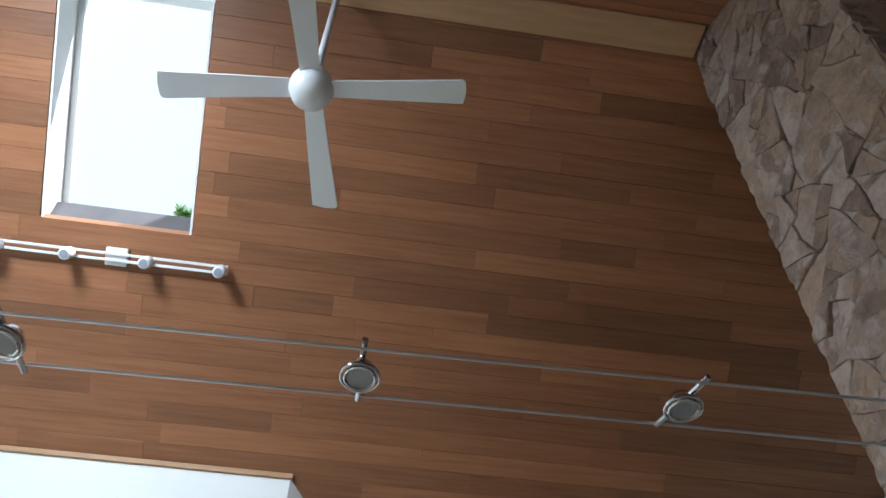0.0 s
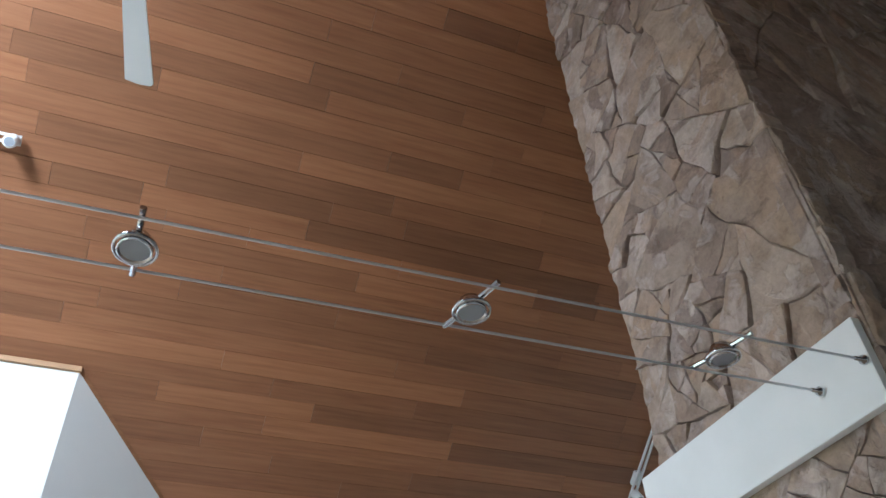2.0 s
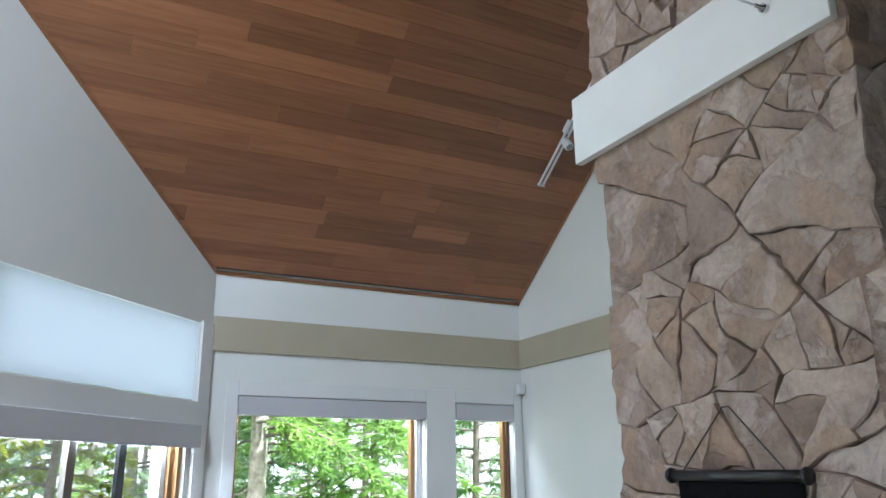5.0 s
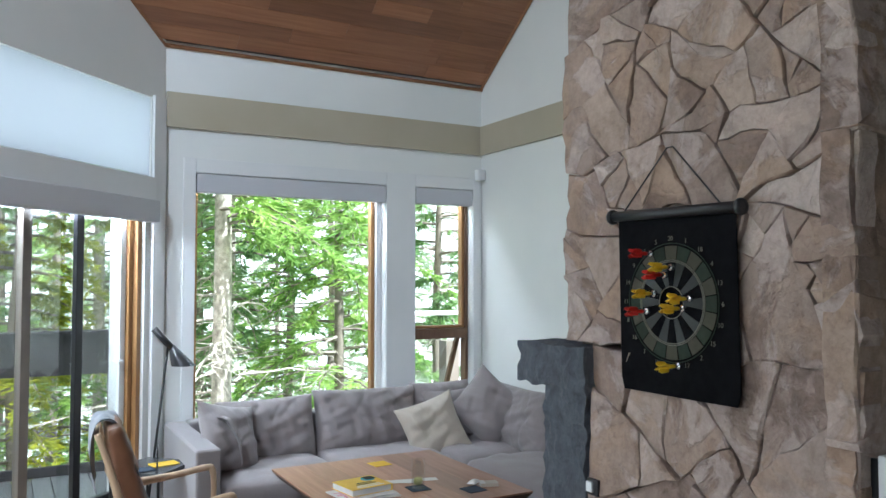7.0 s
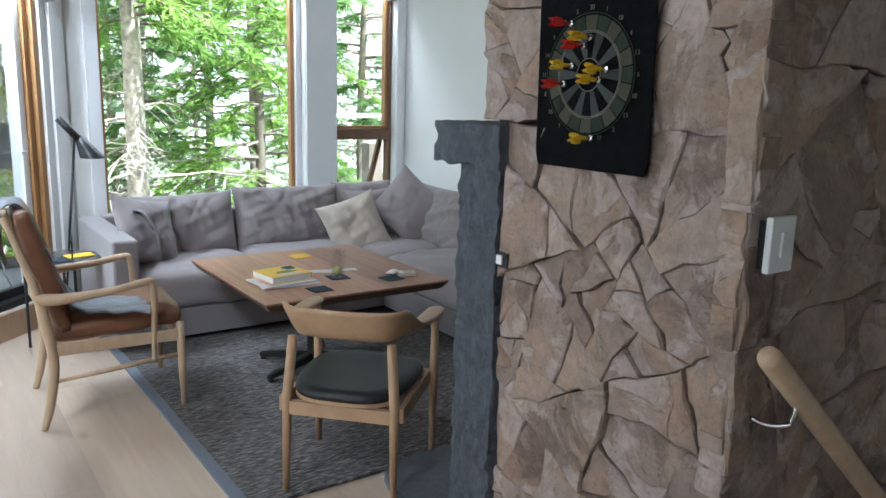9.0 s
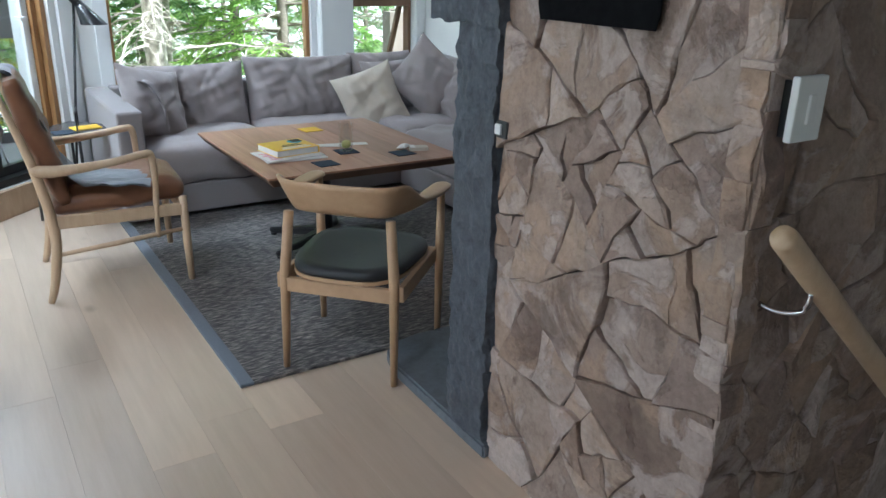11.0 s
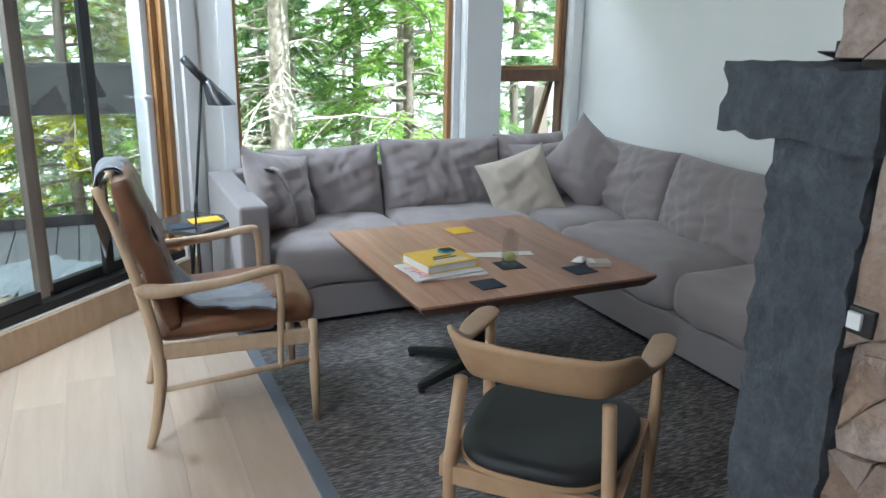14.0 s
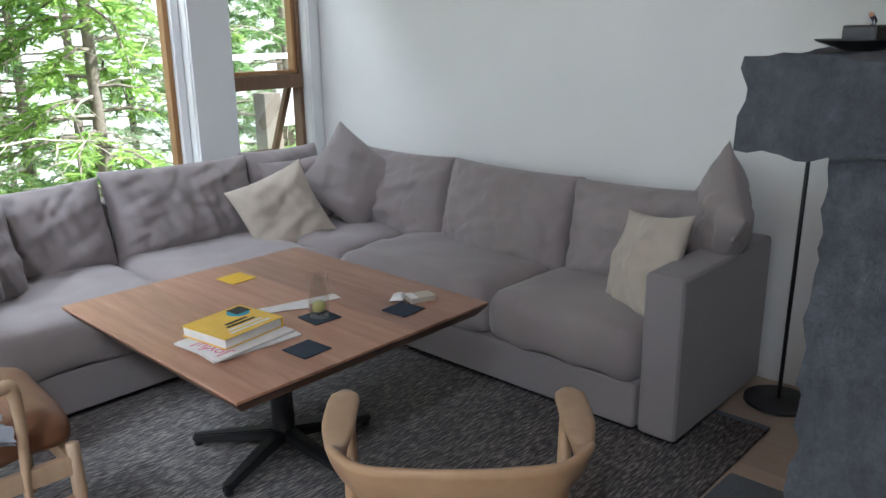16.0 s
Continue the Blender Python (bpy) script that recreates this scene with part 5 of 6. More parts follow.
part("base", soft_box(1.333, 3.62, 4.555, 5.5, 0.04, 0.21, 1, 0.015), SOFA_BASE, sofa, smooth=False)
part("base", soft_box(2.905, 3.64, 2.92, 4.55, 0.04, 0.21, 2, 0.015), SOFA_BASE, sofa)
part("armrest", soft_box(1.19, 1.33, 4.53, 5.52, 0.03, 0.635, 3), SOFA_BASE, sofa)
part("armrest", soft_box(2.915, 3.66, 2.768, 2.915, 0.03, 0.63, 4), SOFA_BASE, sofa)
part("back_frame", soft_box(1.333, 3.64, 5.42, 5.56, 0.212, 0.64, 5), SOFA_BASE, sofa)
part("back_frame", soft_box(3.56, 3.7, 2.92, 5.41, 0.212, 0.64, 6), SOFA_BASE, sofa)
for x, y in ((1.26, 4.62), (1.26, 5.42), (3.5, 5.42), (3.0, 2.84), (3.55, 2.84), (2.88, 4.66)):
    part("foot", box(x - 0.03, x + 0.03, y - 0.03, y + 0.03, Z, 0.045), BLACK, sofa, "black foot")
for x0, x1, y0, y1, s in ((1.338, 2.11, 4.535, 5.3, 1), (2.115, 2.885, 4.54, 5.3, 2), (2.89, 3.56, 4.54, 5.42, 3), (2.885, 3.5, 3.605, 4.535, 4), (2.885, 3.5, 2.92, 3.6, 5)):
    b = slab(x1 - x0, y1 - y0, 0.188, s, 0.024, 0.026, 0.012)
    ob = part("seat_cushion", b, SOFA, sofa, smooth=True)
    ob.location = ((x0 + x1) / 2, (y0 + y1) / 2, 0.213)


def back(x, y, z, w, h, d, turn, lean, seed, roll=0.0):
    ob = part("back_cushion", pillow(w, h, d, seed, 0.42, 0.12, 0.015, 0.05, 56), SOFA, sofa, smooth=True)
    ob.matrix_basis = Matrix.Translation((x, y, z)) @ Matrix.Rotation(radians(turn), 4, "Z") @ Matrix.Rotation(radians(-lean), 4, "X") @ Matrix.Rotation(radians(roll), 4, "Y")
    return ob


back(1.80, 5.25, 0.575, 0.66, 0.42, 0.24, 0, 14, 21, -1)
back(2.52, 5.25, 0.585, 0.78, 0.44, 0.24, 0, 13, 22, 1)
back(3.14, 5.26, 0.59, 0.5, 0.44, 0.22, 0, 12, 23)
back(3.48, 4.67, 0.575, 0.7, 0.46, 0.24, -90, 14, 24)
back(3.47, 3.94, 0.572, 0.76, 0.46, 0.25, -90, 15, 25, 1)
back(3.47, 3.235, 0.572, 0.68, 0.46, 0.24, -90, 14, 26, -2)



def cushion(label, x, y, z, w, h, d, turn, lean, spin, seed, material, corner=0.09):
    c = thing("cushion", Matrix.Translation((x, y, z)) @ Matrix.Rotation(radians(turn), 4, "Z") @ Matrix.Rotation(radians(-lean), 4, "X") @ Matrix.Rotation(radians(spin), 4, "Y"), label, "cushion", "loose cushions on the sofa")
    part("cover", pillow(w, h, d, seed, 0.6, 0.0, 0.014, corner, 44), material, c, smooth=True)
    return c


cushion("grey scatter cushion standing on its corner in the sofa corner", 3.30, 4.88, 0.655, 0.46, 0.44, 0.18, -42, 14, 38, 31, SOFA)
cushion("grey scatter cushion leaning in the sofa corner", 3.14, 5.08, 0.60, 0.44, 0.36, 0.15, -15, 18, -4, 36, SOFA)
cushion("cream linen scatter cushion tilted on the sofa", 2.90, 4.96, 0.535, 0.43, 0.42, 0.14, -22, 22, -20, 32, CREAM)
cushion("grey scatter cushion slumped against the sofa arm", 1.48, 4.98, 0.60, 0.46, 0.44, 0.16, 34, 22, 14, 33, SOFA)
cushion("cream linen scatter cushion against the sofa arm", 3.18, 3.06, 0.565, 0.41, 0.41, 0.13, -122, 22, -10, 34, CREAM)
cushion("grey scatter cushion standing on its corner over the sofa arm", 3.46, 2.92, 0.69, 0.48, 0.46, 0.2, -142, 10, 28, 35, SOFA)


def drape(path, width, seed, material, name, label, turn_m, cols=14, wob=0.02, taper=0.0, tag="throw"):
    """A cloth laid along a path in the local xz plane, spread along y."""
    pts = smooth_path(path, 6)
    bm = bmesh.new()
    off = Vector((seed * 5.1, seed * 2.3, 0))
    top, bot = [], []
    for i, p in enumerate(pts):
        ra, rb = [], []
        w = width * (1 + taper * i / len(pts)) * (1 + 0.15 * noise.noise(Vector((i * 0.3, 0, seed))))
        for j in range(cols + 1):
            v = -0.5 + j / cols
            q = Vector((p.x * 7, v * 5, p.z * 7)) + off
            fold = wob * (noise.noise(q) + 0.7 * noise.noise(Vector((p.x * 3, v * 16, p.z * 3)) + off))
            ra.append(bm.verts.new((p.x + fold * 0.5, p.y + v * w, p.z + abs(fold) + 0.012)))
            rb.append(bm.verts.new((p.x + fold * 0.5 - 0.003, p.y + v * w, p.z + abs(fold) + 0.004)))
        top.append(ra), bot.append(rb)
    for i in range(len(pts) - 1):
        for j in range(cols):
            bm.faces.new((top[i][j], top[i + 1][j], top[i + 1][j + 1], top[i][j + 1]))
            bm.faces.new((bot[i][j], bot[i][j + 1], bot[i + 1][j + 1], bot[i + 1][j]))
    ob = part(name, bm, material, None, "", True)
    ob.matrix_basis = turn_m
    return tagged(ob, label, tag)


drape([(0.02, 0, 0.69), (0.1, 0.0, 0.68), (0.17, -0.03, 0.55), (0.2, -0.06, 0.42)], 0.2, 4, SOFA, "throw", "grey throw hanging over the corner cushion", Matrix.Translation((1.38, 5.02, 0.03)) @ Matrix.Rotation(radians(-20), 4, "Z"), wob=0.025)

# ---------------------------------------------------------------- table
tx0, tx1, ty0, ty1 = 1.56, 2.545, 3.292, 4.36
table = thing("pedestal_table", ((tx0 + tx1) / 2, (ty0 + ty1) / 2, Z), "low square walnut table on a black five-star pedestal", "table")
hx, hy = (tx1 - tx0) / 2, (ty1 - ty0) / 2
TT = 0.533 - Z
widths = (0.17, 0.15, 0.18, 0.14, 0.16, 0.185)
x = -hx
for w in widths:
    part("plank", box(x, x + w - 0.0006, -hy, hy, TT - 0.009, TT, 0.0012, 1), TABLETOP, table)
    x += w
# undercut below the planks; its shade is painted in dark brown
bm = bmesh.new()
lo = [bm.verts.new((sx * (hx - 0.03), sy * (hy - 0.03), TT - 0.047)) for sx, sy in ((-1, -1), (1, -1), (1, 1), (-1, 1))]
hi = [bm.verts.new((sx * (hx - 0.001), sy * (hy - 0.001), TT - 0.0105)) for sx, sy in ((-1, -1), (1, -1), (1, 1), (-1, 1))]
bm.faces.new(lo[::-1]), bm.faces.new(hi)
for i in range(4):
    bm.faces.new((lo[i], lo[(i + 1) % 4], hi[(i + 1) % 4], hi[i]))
part("undercut_edge", bm, TABLE_EDGE, table, "bevelled underside, its shade painted dark")
part("column", lathe([(0.05, 0.05), (0.04, 0.075), (0.038, TT - 0.06), (0.08, TT - 0.055), (0.08, TT - 0.048)], 24), BLACK, table, "black steel column", True).location = (-0.025, -0.035, 0)
for k in range(5):
    a = radians(128 + 72 * k)
    ft = prism([(0.03, -0.026), (0.31, -0.018), (0.328, -0.013), (0.334, 0.0), (0.328, 0.013), (0.31, 0.018), (0.03, 0.026)], 0.032)
    for v in ft.verts:
        if v.co.z > 0.01:
            v.co.z = 0.026 + 0.05 * (1 - v.co.x / 0.34) + 0.012
        else:
            v.co.z = 0.012 + 0.03 * (1 - v.co.x / 0.34)
    bmesh.ops.bevel(ft, geom=ft.edges[:], offset=0.005, segments=2, affect="EDGES")
    ft.transform(Matrix.Translation((-0.025, -0.035, 0)) @ Matrix.Rotation(a, 4, "Z"))
    part("star_foot", ft, BLACK, table, "black star base foot")
    gl = lathe([(0.014, 0), (0.016, 0.002), (0.016, 0.012)], 12)
    gl.transform(Matrix.Translation((-0.025, -0.035, 0)) @ Matrix.Rotation(a, 4, "Z") @ Matrix.Translation((0.312, 0, 0)))
    part("glide", gl, BLACK, table)

TZ = 0.5335


def flat_thing(name, x, y, z, w, d, h, turn, material, label, category, group="", bev=0.002):
    t = part(name, box(-w / 2, w / 2, -d / 2, d / 2, 0, h, bev), material)
    t.matrix_basis = pose(x, y, z, 0, 0, turn)
    return tagged(t, label, category, group)


flat_thing("coaster", 1.883, 3.428, TZ, 0.102, 0.102, 0.004, 3, NAVY, "square navy felt coaster on the table", "coaster", "coasters on the table")
flat_thing("coaster", 2.072, 3.607, TZ, 0.102, 0.102, 0.004, -3, NAVY, "square navy felt coaster under the glass", "coaster", "coasters on the table")
flat_thing("coaster", 2.30, 3.455, TZ, 0.102, 0.102, 0.004, 4, NAVY, "square navy felt coaster on the table", "coaster", "coasters on the table")
flat_thing("coaster", 2.122, 4.168, TZ, 0.105, 0.105, 0.004, 4, YELLOW, "square yellow felt coaster on the table", "coaster", "coasters on the table")


def magazine(x, y, z, w, d, turn, cover, seed, label):
    t = thing("magazine", (x, y, z, 0, 0, turn), label, "magazine")
    part("page_block", box(-w / 2, w / 2, -d / 2, d / 2, 0, 0.005, 0.001), PAPER, t)
    part("cover", box(-w / 2 - 0.001, w / 2 + 0.001, -d / 2 - 0.001, d / 2 + 0.001, 0.0052, 0.006), cover, t)
    return t


magazine(1.80, 3.642, TZ, 0.215, 0.29, 87, PAPER, 1, "thin white magazine under the other papers")
mg = magazine(1.785, 3.645, TZ + 0.0075, 0.21, 0.28, 96, PAPER, 2, "white magazine with pink lettering under the book")
cu = bpy.data.curves.new("title", "FONT")
cu.body, cu.size, cu.extrude = "Joyful", 0.062, 0.0003
tmp = bpy.data.objects.new("title", cu)
me = bpy.data.meshes.new_from_object(tmp)
bpy.data.objects.remove(tmp)
me.materials.append(PINK)
ti = new("title", me)
ti.parent = mg
ti.matrix_basis = Matrix.Translation((-0.085, 0.085, 0.0064)) @ Matrix.Rotation(radians(0), 4, "Z")
bk = thing("paperback_book", (1.803, 3.685, TZ + 0.0145, 0, 0, 98), "thick yellow paperback book with a blue and dark cover print", "book")
part("page_block", box(-0.096, 0.094, -0.108, 0.108, 0.002, 0.03, 0.001), PAPER, bk)
part("cover", box(-0.1, 0.098, -0.112, 0.112, 0.0302, 0.032, 0.0004), YELLOW_INK, bk, "yellow cover")
part("spine", box(-0.1, 0.098, -0.1135, -0.1095, 0.0, 0.032, 0.001), YELLOW_INK, bk)
part("back_cover", box(-0.1, 0.098, -0.109, 0.112, 0.0, 0.0018), YELLOW_INK, bk)
dsc = lathe([(0.036, 0.0322), (0.036, 0.0326)], 28)
dsc.transform(Matrix.Translation((0.045, -0.06, 0)))
part("print_disc", dsc, TEAL, bk, "blue disc print")
part("print_block", box(0.03, 0.085, -0.1, -0.045, 0.0328, 0.0332), DARK_INK, bk, "dark print block")
for i in range(4):
    part("lettering", box(-0.08 + 0.022 * i, -0.068 + 0.022 * i, -0.08 + 0.01 * i, 0.07 - 0.012 * i, 0.0322, 0.0326), PAPER if i < 2 else DARK_INK, bk, "line of small print")
gt = thing("tumbler", (2.072, 3.607, TZ + 0.0045), "clear glass tumbler with a lime wedge at the bottom", "glass")
bm = bmesh.new()
prof = [(0.0, 0.0), (0.030, 0.0), (0.0335, 0.004), (0.036, 0.14), (0.0345, 0.14), (0.031, 0.014), (0.0, 0.012)]
sides = 28
rg = [[bm.verts.new((r * math.cos(k * math.tau / sides), r * math.sin(k * math.tau / sides), z)) for k in range(sides)] for r, z in prof[1:-1]]
for r0, r1 in zip(rg, rg[1:]):
    for k in range(sides):
        bm.faces.new((r0[k], r0[(k + 1) % sides], r1[(k + 1) % sides], r1[k]))
bm.faces.new(rg[0][::-1])
bm.faces.new(rg[-1])
part("glass", bm, TUMBLER, gt, smooth=True).visible_shadow = False
LIME = plain("lime", (0.5, 0.48, 0.16), (0.62, 0.58, 0.24), 0.5, 30)
lm = lathe([(0.006, 0.014), (0.02, 0.02), (0.024, 0.034), (0.02, 0.048), (0.006, 0.054)], 16)
lm.transform(Matrix.Diagonal((1, 0.75, 1, 1)))
part("lime_wedge", lm, LIME, gt, "pale green lime wedge", True)
for i, (x, y, w, d, a) in enumerate(((2.0, 3.79, 0.2, 0.06, -18), (2.14, 3.755, 0.22, 0.055, -14), (2.05, 3.76, 0.16, 0.05, -30))):
    flat_thing("paper_slip", x, y, TZ + i * 0.001, w, d, 0.0008, a, PAPER, "crumpled white paper slip on the table", "paper", "paper slips on the table", 0)
cbx = thing("card_box", (2.41, 3.485, TZ, 0, 0, -20), "small cream card box lying on the table", "box")
part("carton", box(-0.045, 0.045, -0.03, 0.03, 0, 0.018, 0.0015), CREAM, cbx)
part("flap", box(-0.046, -0.02, -0.031, 0.031, 0.0185, 0.0195), PAPER, cbx, "pale flap")
wrp = part("wrapper", pillow(0.06, 0.05, 0.02, 77, 0.5, 0.0, 0.006, 0.1, 8), PAPER)
wrp.matrix_basis = pose(2.35, 3.53, TZ + 0.012, 80, 0, 30)
tagged(wrp, "small crumpled paper wrapper on the table", "wrapper")

# ---------------------------------------------------------------- wooden armchair with the black seat
ch = thing("armchair", Matrix.Translation((1.662, 2.638, 0.0)) @ Matrix.Rotation(radians(43), 4, "Z") @ Matrix.Diagonal((1.05, 0.95, 0.943, 1)), "pale oak armchair with a curved back and black leather seat", "chair")
for s in (1, -1):
    part("leg", sweep([(0.2, 0.258 * s, 0.013), (0.205, 0.26 * s, 0.4), (0.205, 0.262 * s, 0.645)], [0.0125, 0.019, 0.015], 14), BEECH, ch, smooth=True)
    zr = 0.0 if s < 0 else 0.013
    part("leg", sweep([(-0.215, 0.216 * s, zr), (-0.20, 0.212 * s, 0.4), (-0.186, 0.194 * s, 0.635)], [0.0125, 0.0195, 0.018], 14), BEECH, ch, smooth=True)
    part("side_apron", box(-0.2, 0.2, 0.236 * s - 0.011, 0.236 * s + 0.011, 0.335, 0.395, 0.004), BEECH, ch)
part("front_apron", box(0.188, 0.212, -0.25, 0.25, 0.335, 0.395, 0.004), BEECH, ch)
part("back_apron", box(-0.215, -0.193, -0.21, 0.21, 0.33, 0.385, 0.004), BEECH, ch)
# seat: a rounded trapezium, wider in front
pts = []
for k in range(40):
    a = k * math.tau / 40
    ex = 2 / 3.4
    u = math.copysign(abs(math.cos(a)) ** ex, math.cos(a))
    v = math.copysign(abs(math.sin(a)) ** ex, math.sin(a))
    pts.append((0.0 + 0.232 * u, (0.232 + 0.022 * u) * v))
sb = prism(pts, 0.014, Matrix.Translation((0, 0, 0.394)))
part("seat_board", sb, BEECH, ch)
bm = bmesh.new()
levels = ((1.0, 0.4085), (1.01, 0.42), (1.0, 0.434), (0.95, 0.444), (0.8, 0.447), (0.5, 0.442), (0.2, 0.438))
rg = [[bm.verts.new((x * f * 0.985, y * f * 0.985, z - 0.006 * (1 - abs(y) * 3) * (f < 0.9))) for x, y in pts] for f, z in levels]
for r0, r1 in zip(rg, rg[1:]):
    for k in range(40):
        bm.faces.new((r0[k], r0[(k + 1) % 40], r1[(k + 1) % 40], r1[k]))
bm.faces.new(rg[0][::-1]), bm.faces.new(rg[-1])
part("seat_pad", bm, BLACK_LEATHER, ch, "black leather seat pad", True)
# back rail that turns into two arms
bm = bmesh.new()
line = smooth_path([(0.225, 0.268, 0), (0.08, 0.264, 0), (-0.085, 0.243, 0), (-0.186, 0.185, 0), (-0.208, 0.088, 0), (-0.212, 0, 0), (-0.208, -0.088, 0), (-0.186, -0.185, 0), (-0.085, -0.243, 0), (0.08, -0.264, 0), (0.225, -0.268, 0)], 5)
rings = []
nl = len(line)
for i, p in enumerate(line):
    s = abs(i / (nl - 1) - 0.5) * 2
    d = (line[min(i + 1, nl - 1)] - line[max(i - 1, 0)]).normalized()
    outw = Vector((d.y, -d.x, 0))
    backness = max(0.0, min(1.0, (0.66 - s) / 0.16))
    hgt = 0.022 + (0.132 - 0.022) * backness ** 0.8
    wid = (0.03 + 0.046 * max(0.0, min(1.0, (s - 0.62) / 0.16))) * (1 - backness) + 0.024 * backness
    if s > 0.93:
        wid *= 1 - ((s - 0.93) / 0.07) ** 2 * 0.55
    zc = 0.660 + 0.012 * max(0, 1 - (s - 0.66) / 0.34) * (1 - backness) + backness * 0.042
    tip_drop = 0.0
    ring = []
    for k in range(12):
        a = k * math.tau / 12
        c, sn_ = math.cos(a), math.sin(a)
        c, sn_ = math.copysign(abs(c) ** 0.6, c), math.copysign(abs(sn_) ** 0.6, sn_)
        lean_ = (0.03 * backness) * sn_
        ring.append(bm.verts.new(p + outw * (-(wid / 2) * c - lean_) * -1 + Vector((0, 0, zc + hgt / 2 * sn_ - tip_drop))))
    rings.append(ring)
for r0, r1 in zip(rings, rings[1:]):
    for k in range(12):
        bm.faces.new((r0[k], r0[(k + 1) % 12], r1[(k + 1) % 12], r1[k]))
bm.faces.new(rings[0][::-1]), bm.faces.new(rings[-1])
part("back_rail", bm, BEECH, ch, "curved oak back rail flowing into the arms", True)

# ---------------------------------------------------------------- low leather armchair
ac = thing("lounge_chair", (1.018, 3.925, 0, 0, 0, -4), "pale oak lounge chair with brown leather cushions and a throw", "chair")
for s in (1, -1):
    y = 0.272 * s
    zf = 0.0 if s < 0 else 0.0
    part("rear_leg", sweep(smooth_path([(-0.30, y, 0.0), (-0.268, y, 0.12), (-0.245, y, 0.32), (-0.285, y, 0.58), (-0.345, y, 0.8), (-0.39, y, 0.93)], 4), [0.014 + 0.008 * math.sin(min(1, k / 16) * math.pi) for k in range(21)], 12), OAK, ac, smooth=True)
    part("front_leg", sweep([(0.288, y, 0.012), (0.284, y, 0.2), (0.282, y, 0.41)], [0.014, 0.019, 0.017], 12), OAK, ac, smooth=True)
    part("side_rail", box(-0.25, 0.285, y - 0.012, y + 0.012, 0.325, 0.38, 0.007), OAK, ac)
    part("stretcher", sweep([(-0.26, y, 0.21), (0.02, y, 0.235), (0.285, y, 0.26)], [0.009, 0.012, 0.009], 10), OAK, ac, smooth=True)
    part("armrest", sweep(smooth_path([(-0.30, y * 1.02, 0.585), (-0.2, y * 1.09, 0.578), (0.0, y * 1.12, 0.596), (0.13, y * 1.09, 0.618), (0.165, y * 1.06, 0.605), (0.172, y * 1.04, 0.5), (0.165, y * 1.02, 0.36), (0.163, y, 0.235)], 5), [0.017, 0.02, 0.024, 0.026, 0.026, 0.024, 0.022, 0.02, 0.019, 0.018, 0.017, 0.017, 0.017, 0.017, 0.017, 0.017, 0.017, 0.017, 0.017, 0.017, 0.016, 0.016, 0.015, 0.015, 0.014, 0.014, 0.013, 0.013, 0.013, 0.012, 0.012, 0.012, 0.011, 0.011, 0.011, 0.01][:36], 12), OAK, ac, smooth=True)
part("front_rail", box(0.268, 0.294, -0.26, 0.26, 0.32, 0.372, 0.006), OAK, ac)
part("rear_rail", box(-0.262, -0.236, -0.26, 0.26, 0.31, 0.36, 0.006), OAK, ac)
for z_, x_ in ((0.55, -0.285), (0.72, -0.325), (0.88, -0.372)):
    part("back_slat", sweep([(x_, -0.27, z_), (x_ - 0.015, 0, z_), (x_, 0.27, z_)], 0.011, 8), OAK, ac, smooth=True)
sc = part("seat_cushion", slab(0.56, 0.50, 0.085, 41, 0.03, 0.03, 0.006), LEATHER, ac, "brown leather seat cushion", True)
sc.matrix_basis = pose(0.03, 0, 0.375, 0, -3, 0)
bc = part("back_cushion", pillow(0.49, 0.54, 0.1, 42, 0.35, 0.45, 0.008, 0.02), LEATHER, ac, "brown leather back cushion", True)
bc.matrix_basis = Matrix.Translation((-0.255, 0, 0.68)) @ Matrix.Rotation(radians(-90), 4, "Z") @ Matrix.Rotation(radians(15), 4, "X")
drape([(-0.385, 0.0, 0.64), (-0.405, 0.0, 0.8), (-0.39, 0.0, 0.93), (-0.31, 0.0, 0.92), (-0.235, -0.05, 0.74), (-0.175, -0.1, 0.56), (-0.11, -0.15, 0.49), (0.0, -0.19, 0.486), (0.09, -0.2, 0.48), (0.15, -0.21, 0.474)], 0.27, 9, THROW, "throw", "blue-grey knitted throw draped over the lounge chair", Matrix.Translation((1.02, 3.96, 0)) @ Matrix.Rotation(radians(-4), 4, "Z"), wob=0.026, taper=0.1)

# ---------------------------------------------------------------- dark wooden chair
dc = thing("dining_chair", (0, 0, 0), "dark walnut dining chair with slanted legs and a grey seat", "chair")
for y in (2.575, 2.852):
    part("back_post", sweep([(0.345, y, 0.02), (0.312, y, 0.22), (0.298, y, 0.45), (0.312, y, 0.65), (0.345, y, 0.86)], 0.021, 4), WALNUT, dc)
    part("runner", box(-0.16, 0.36, y - 0.016, y + 0.016, 0.0, 0.032, 0.004), WALNUT, dc)
    part("front_leg", sweep([(-0.14, y, 0.02), (-0.06, y, 0.43)], 0.019, 4), WALNUT, dc)
    part("seat_rail", box(-0.08, 0.29, y - 0.014, y + 0.014, 0.39, 0.43, 0.003), WALNUT, dc)
part("seat", box(-0.12, 0.27, 2.595, 2.832, 0.43, 0.465, 0.012, 3), SOFA_BASE, dc, "grey seat pad")
part("backrest", box(0.30, 0.325, 2.595, 2.832, 0.64, 0.84, 0.006), WALNUT, dc)
part("cross_rail", box(0.295, 0.32, 2.585, 2.842, 0.2, 0.25, 0.004), WALNUT, dc)

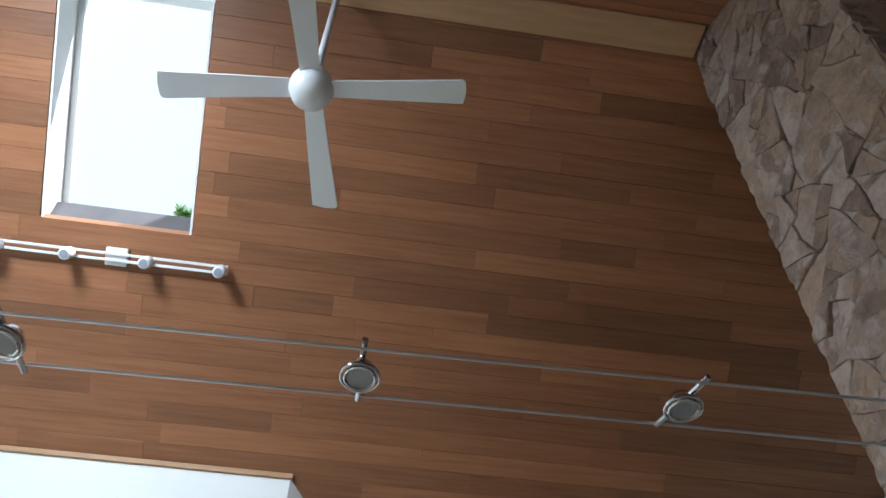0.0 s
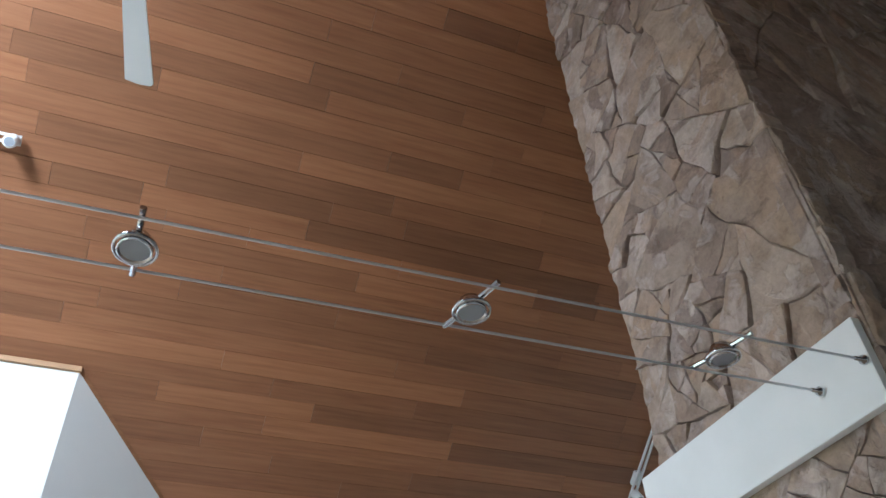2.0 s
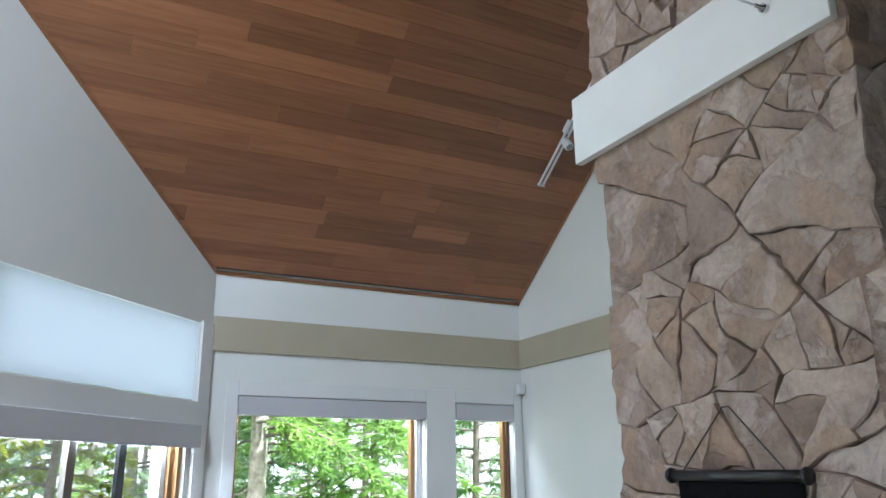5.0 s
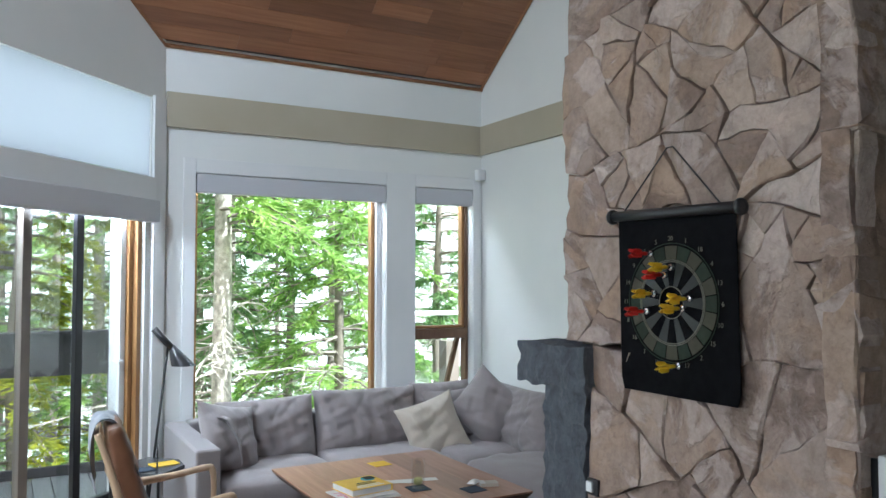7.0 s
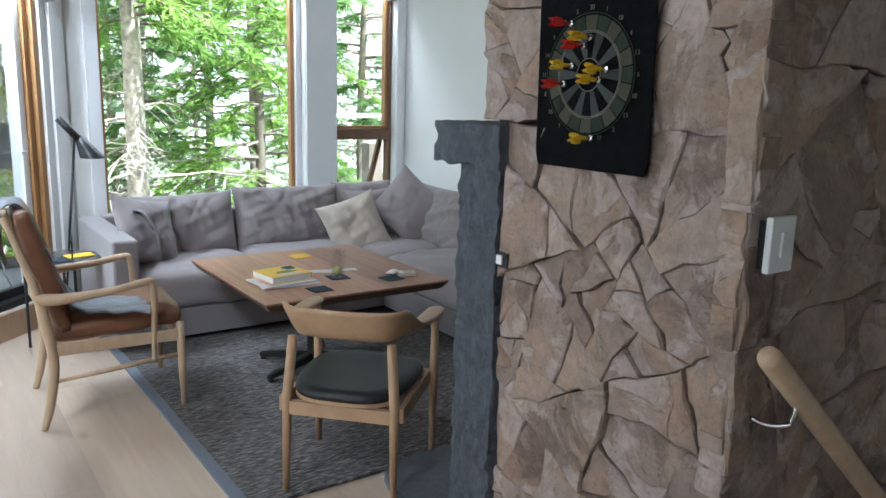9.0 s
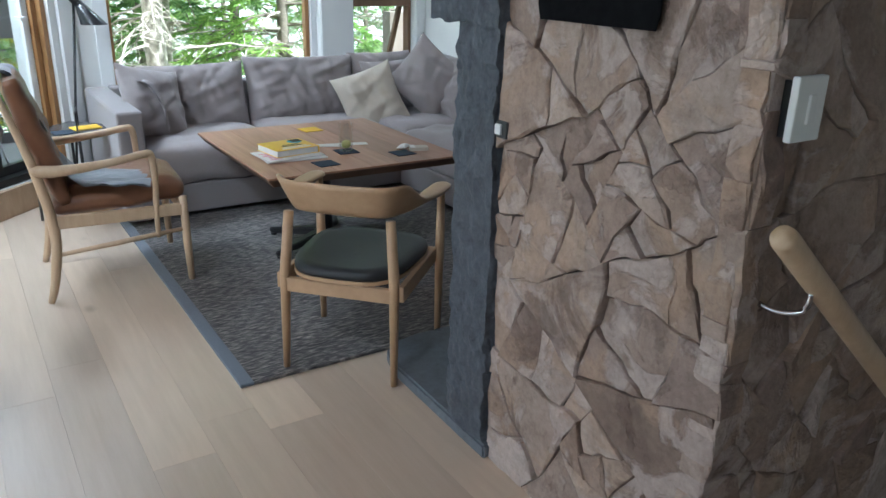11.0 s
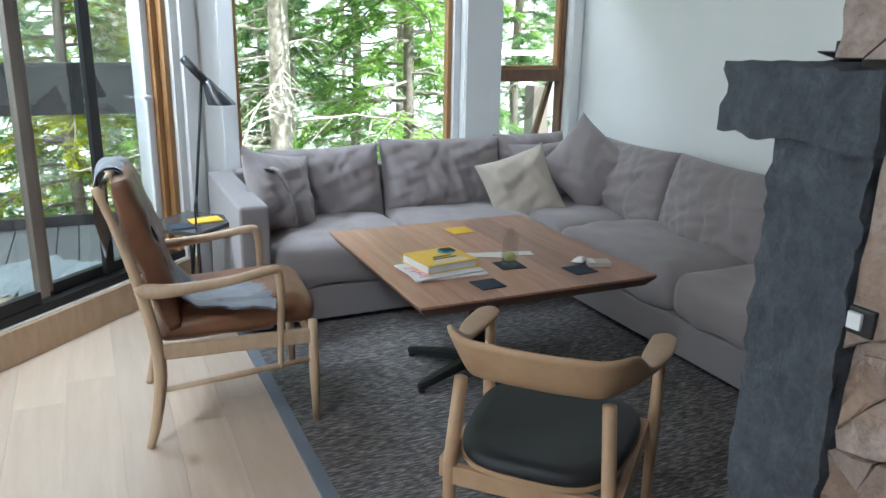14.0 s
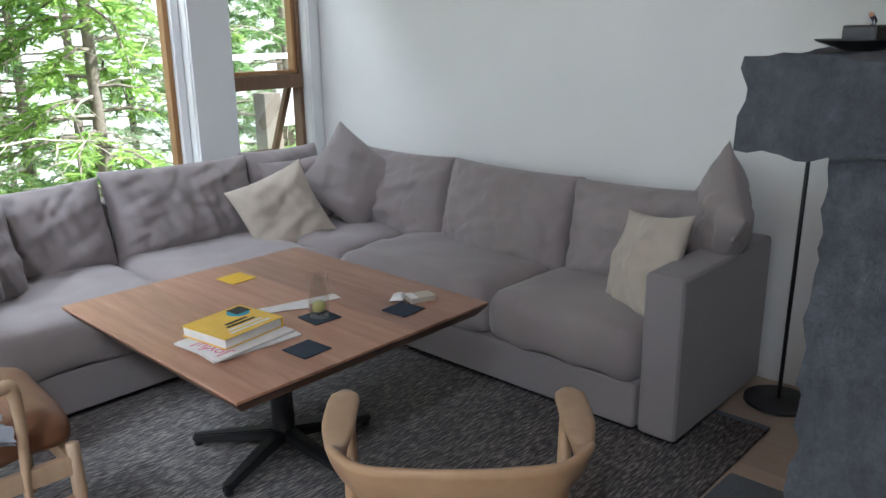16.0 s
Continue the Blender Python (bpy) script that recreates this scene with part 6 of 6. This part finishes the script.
# ---------------------------------------------------------------- side table, lamps
sd = thing("side_table", Matrix.Translation((1.03, 4.915, 0)) @ Matrix.Rotation(radians(45), 4, "Z"), "small smoked-top side table with thin black legs", "side table")
part("top", box(-0.18, 0.18, -0.17, 0.17, 0.478, 0.5, 0.004), SMOKE, sd)
for a in (-0.165, 0.165):
    for b_ in (-0.155, 0.155):
        part("leg", sweep([(a, b_, 0.0), (a, b_, 0.478)], 0.008, 8), BLACK, sd)
part("handle", sweep(smooth_path([(-0.10, -0.1, 0.5), (-0.10, -0.1, 0.6), (-0.085, -0.09, 0.612), (0.04, 0.0, 0.612), (0.055, 0.01, 0.6), (0.055, 0.01, 0.5)], 3), 0.005, 6), BLACK, sd, "black wire handle")
flat_thing("coaster", 1.09, 4.91, 0.5005, 0.15, 0.1, 0.006, 10, YELLOW, "yellow felt coaster on the side table", "coaster")
flat_thing("coaster", 0.965, 4.82, 0.5005, 0.11, 0.1, 0.005, 8, NAVY, "navy felt coaster on the side table", "coaster")


def bent_lamp(x, y, lean, turn, label):
    l = thing("floor_lamp", Matrix.Translation((x, y, 0)) @ Matrix.Rotation(radians(turn), 4, "Z"), label, "floor lamp")
    part("base", lathe([(0.125, 0), (0.13, 0.004), (0.128, 0.014), (0.02, 0.02)], 32), BLACK, l, smooth=False)
    part("stem", sweep([(0, 0, 0.015), (lean, 0, 1.165)], 0.0075, 10), BLACK, l, smooth=True)
    top = Vector((lean, 0, 1.158))
    part("neck", sweep([top + Vector((-0.085, 0, 0.11)), top + Vector((0.055, 0, -0.05))], 0.021, 16), BLACK, l, smooth=True)
    hd = bmesh.new()
    n = 24
    up = []
    dn = []
    for k in range(n):
        a = k * math.tau / n
        up.append(hd.verts.new(top + Vector((0.02 + 0.021 * math.cos(a) * 0.8, 0.021 * math.sin(a), -0.005 + 0.021 * math.cos(a) * 0.7))))
        dn.append(hd.verts.new(top + Vector((0.095 + 0.074 * math.cos(a), 0.074 * math.sin(a), -0.124))))
    for k in range(n):
        hd.faces.new((up[k], up[(k + 1) % n], dn[(k + 1) % n], dn[k]))
    hd.faces.new(up)
    part("shade", hd, BLACK, l, "black cone shade", True)
    return l


bent_lamp(1.03, 5.2, 0.125, 0, "black metal floor lamp with a slanted cone shade")
lb = thing("floor_lamp", (3.54, 2.64, 0), "black floor lamp with a round base beside the sofa", "floor lamp")
part("base", lathe([(0.125, 0), (0.13, 0.004), (0.128, 0.014), (0.02, 0.02)], 32), BLACK, lb)
part("stem", sweep([(0, 0, 0.015), (0.03, 0, 1.3)], 0.008, 10), BLACK, lb, smooth=True)
part("collar", lathe([(0.012, 0.98), (0.014, 0.985), (0.014, 1.0), (0.012, 1.005)], 12), BLACK, lb)

# blanket lying on the deck
bl = drape([(-0.28, 0.0, 0.0), (-0.18, 0.02, 0.05), (0.0, 0, 0.09), (0.16, 0.0, 0.06), (0.3, 0.02, 0.0)], 0.5, 6, PALE_CLOTH, "blanket", "pale grey blanket crumpled on the deck", Matrix.Translation((0.35, 5.75, -0.012)) @ Matrix.Rotation(radians(45), 4, "Z"), cols=24, wob=0.07, tag="blanket")

# ---------------------------------------------------------------- floor boards
r = random.Random(8)
PLANK_W = 0.185
cols_n = int((EAST - WEST) / PLANK_W) + 1
for i in range(cols_n):
    x0 = WEST + i * PLANK_W
    x1 = min(x0 + PLANK_W, EAST)
    y = SOUTH - r.uniform(0, 1.6)
    while y < NORTH:
        y2 = y + r.choice((1.5, 1.9, 2.2))
        a, b_ = max(y, SOUTH), min(y2, NORTH)
        spans = [(a, b_)]
        if x1 > STAIR[0] + 0.01:
            spans = [(a, min(b_, STAIR[2])), (max(a, STAIR[3]), b_)]
        for u, v in spans:
            if v - u > 0.03:
                part("floor_board", box(x0 + 0.0002, x1 - 0.0002, u + 0.0002, v - 0.0002, -0.0175, 0.0, 0.0006, 1), OAK_FLOOR, FLOOR)
        y = y2
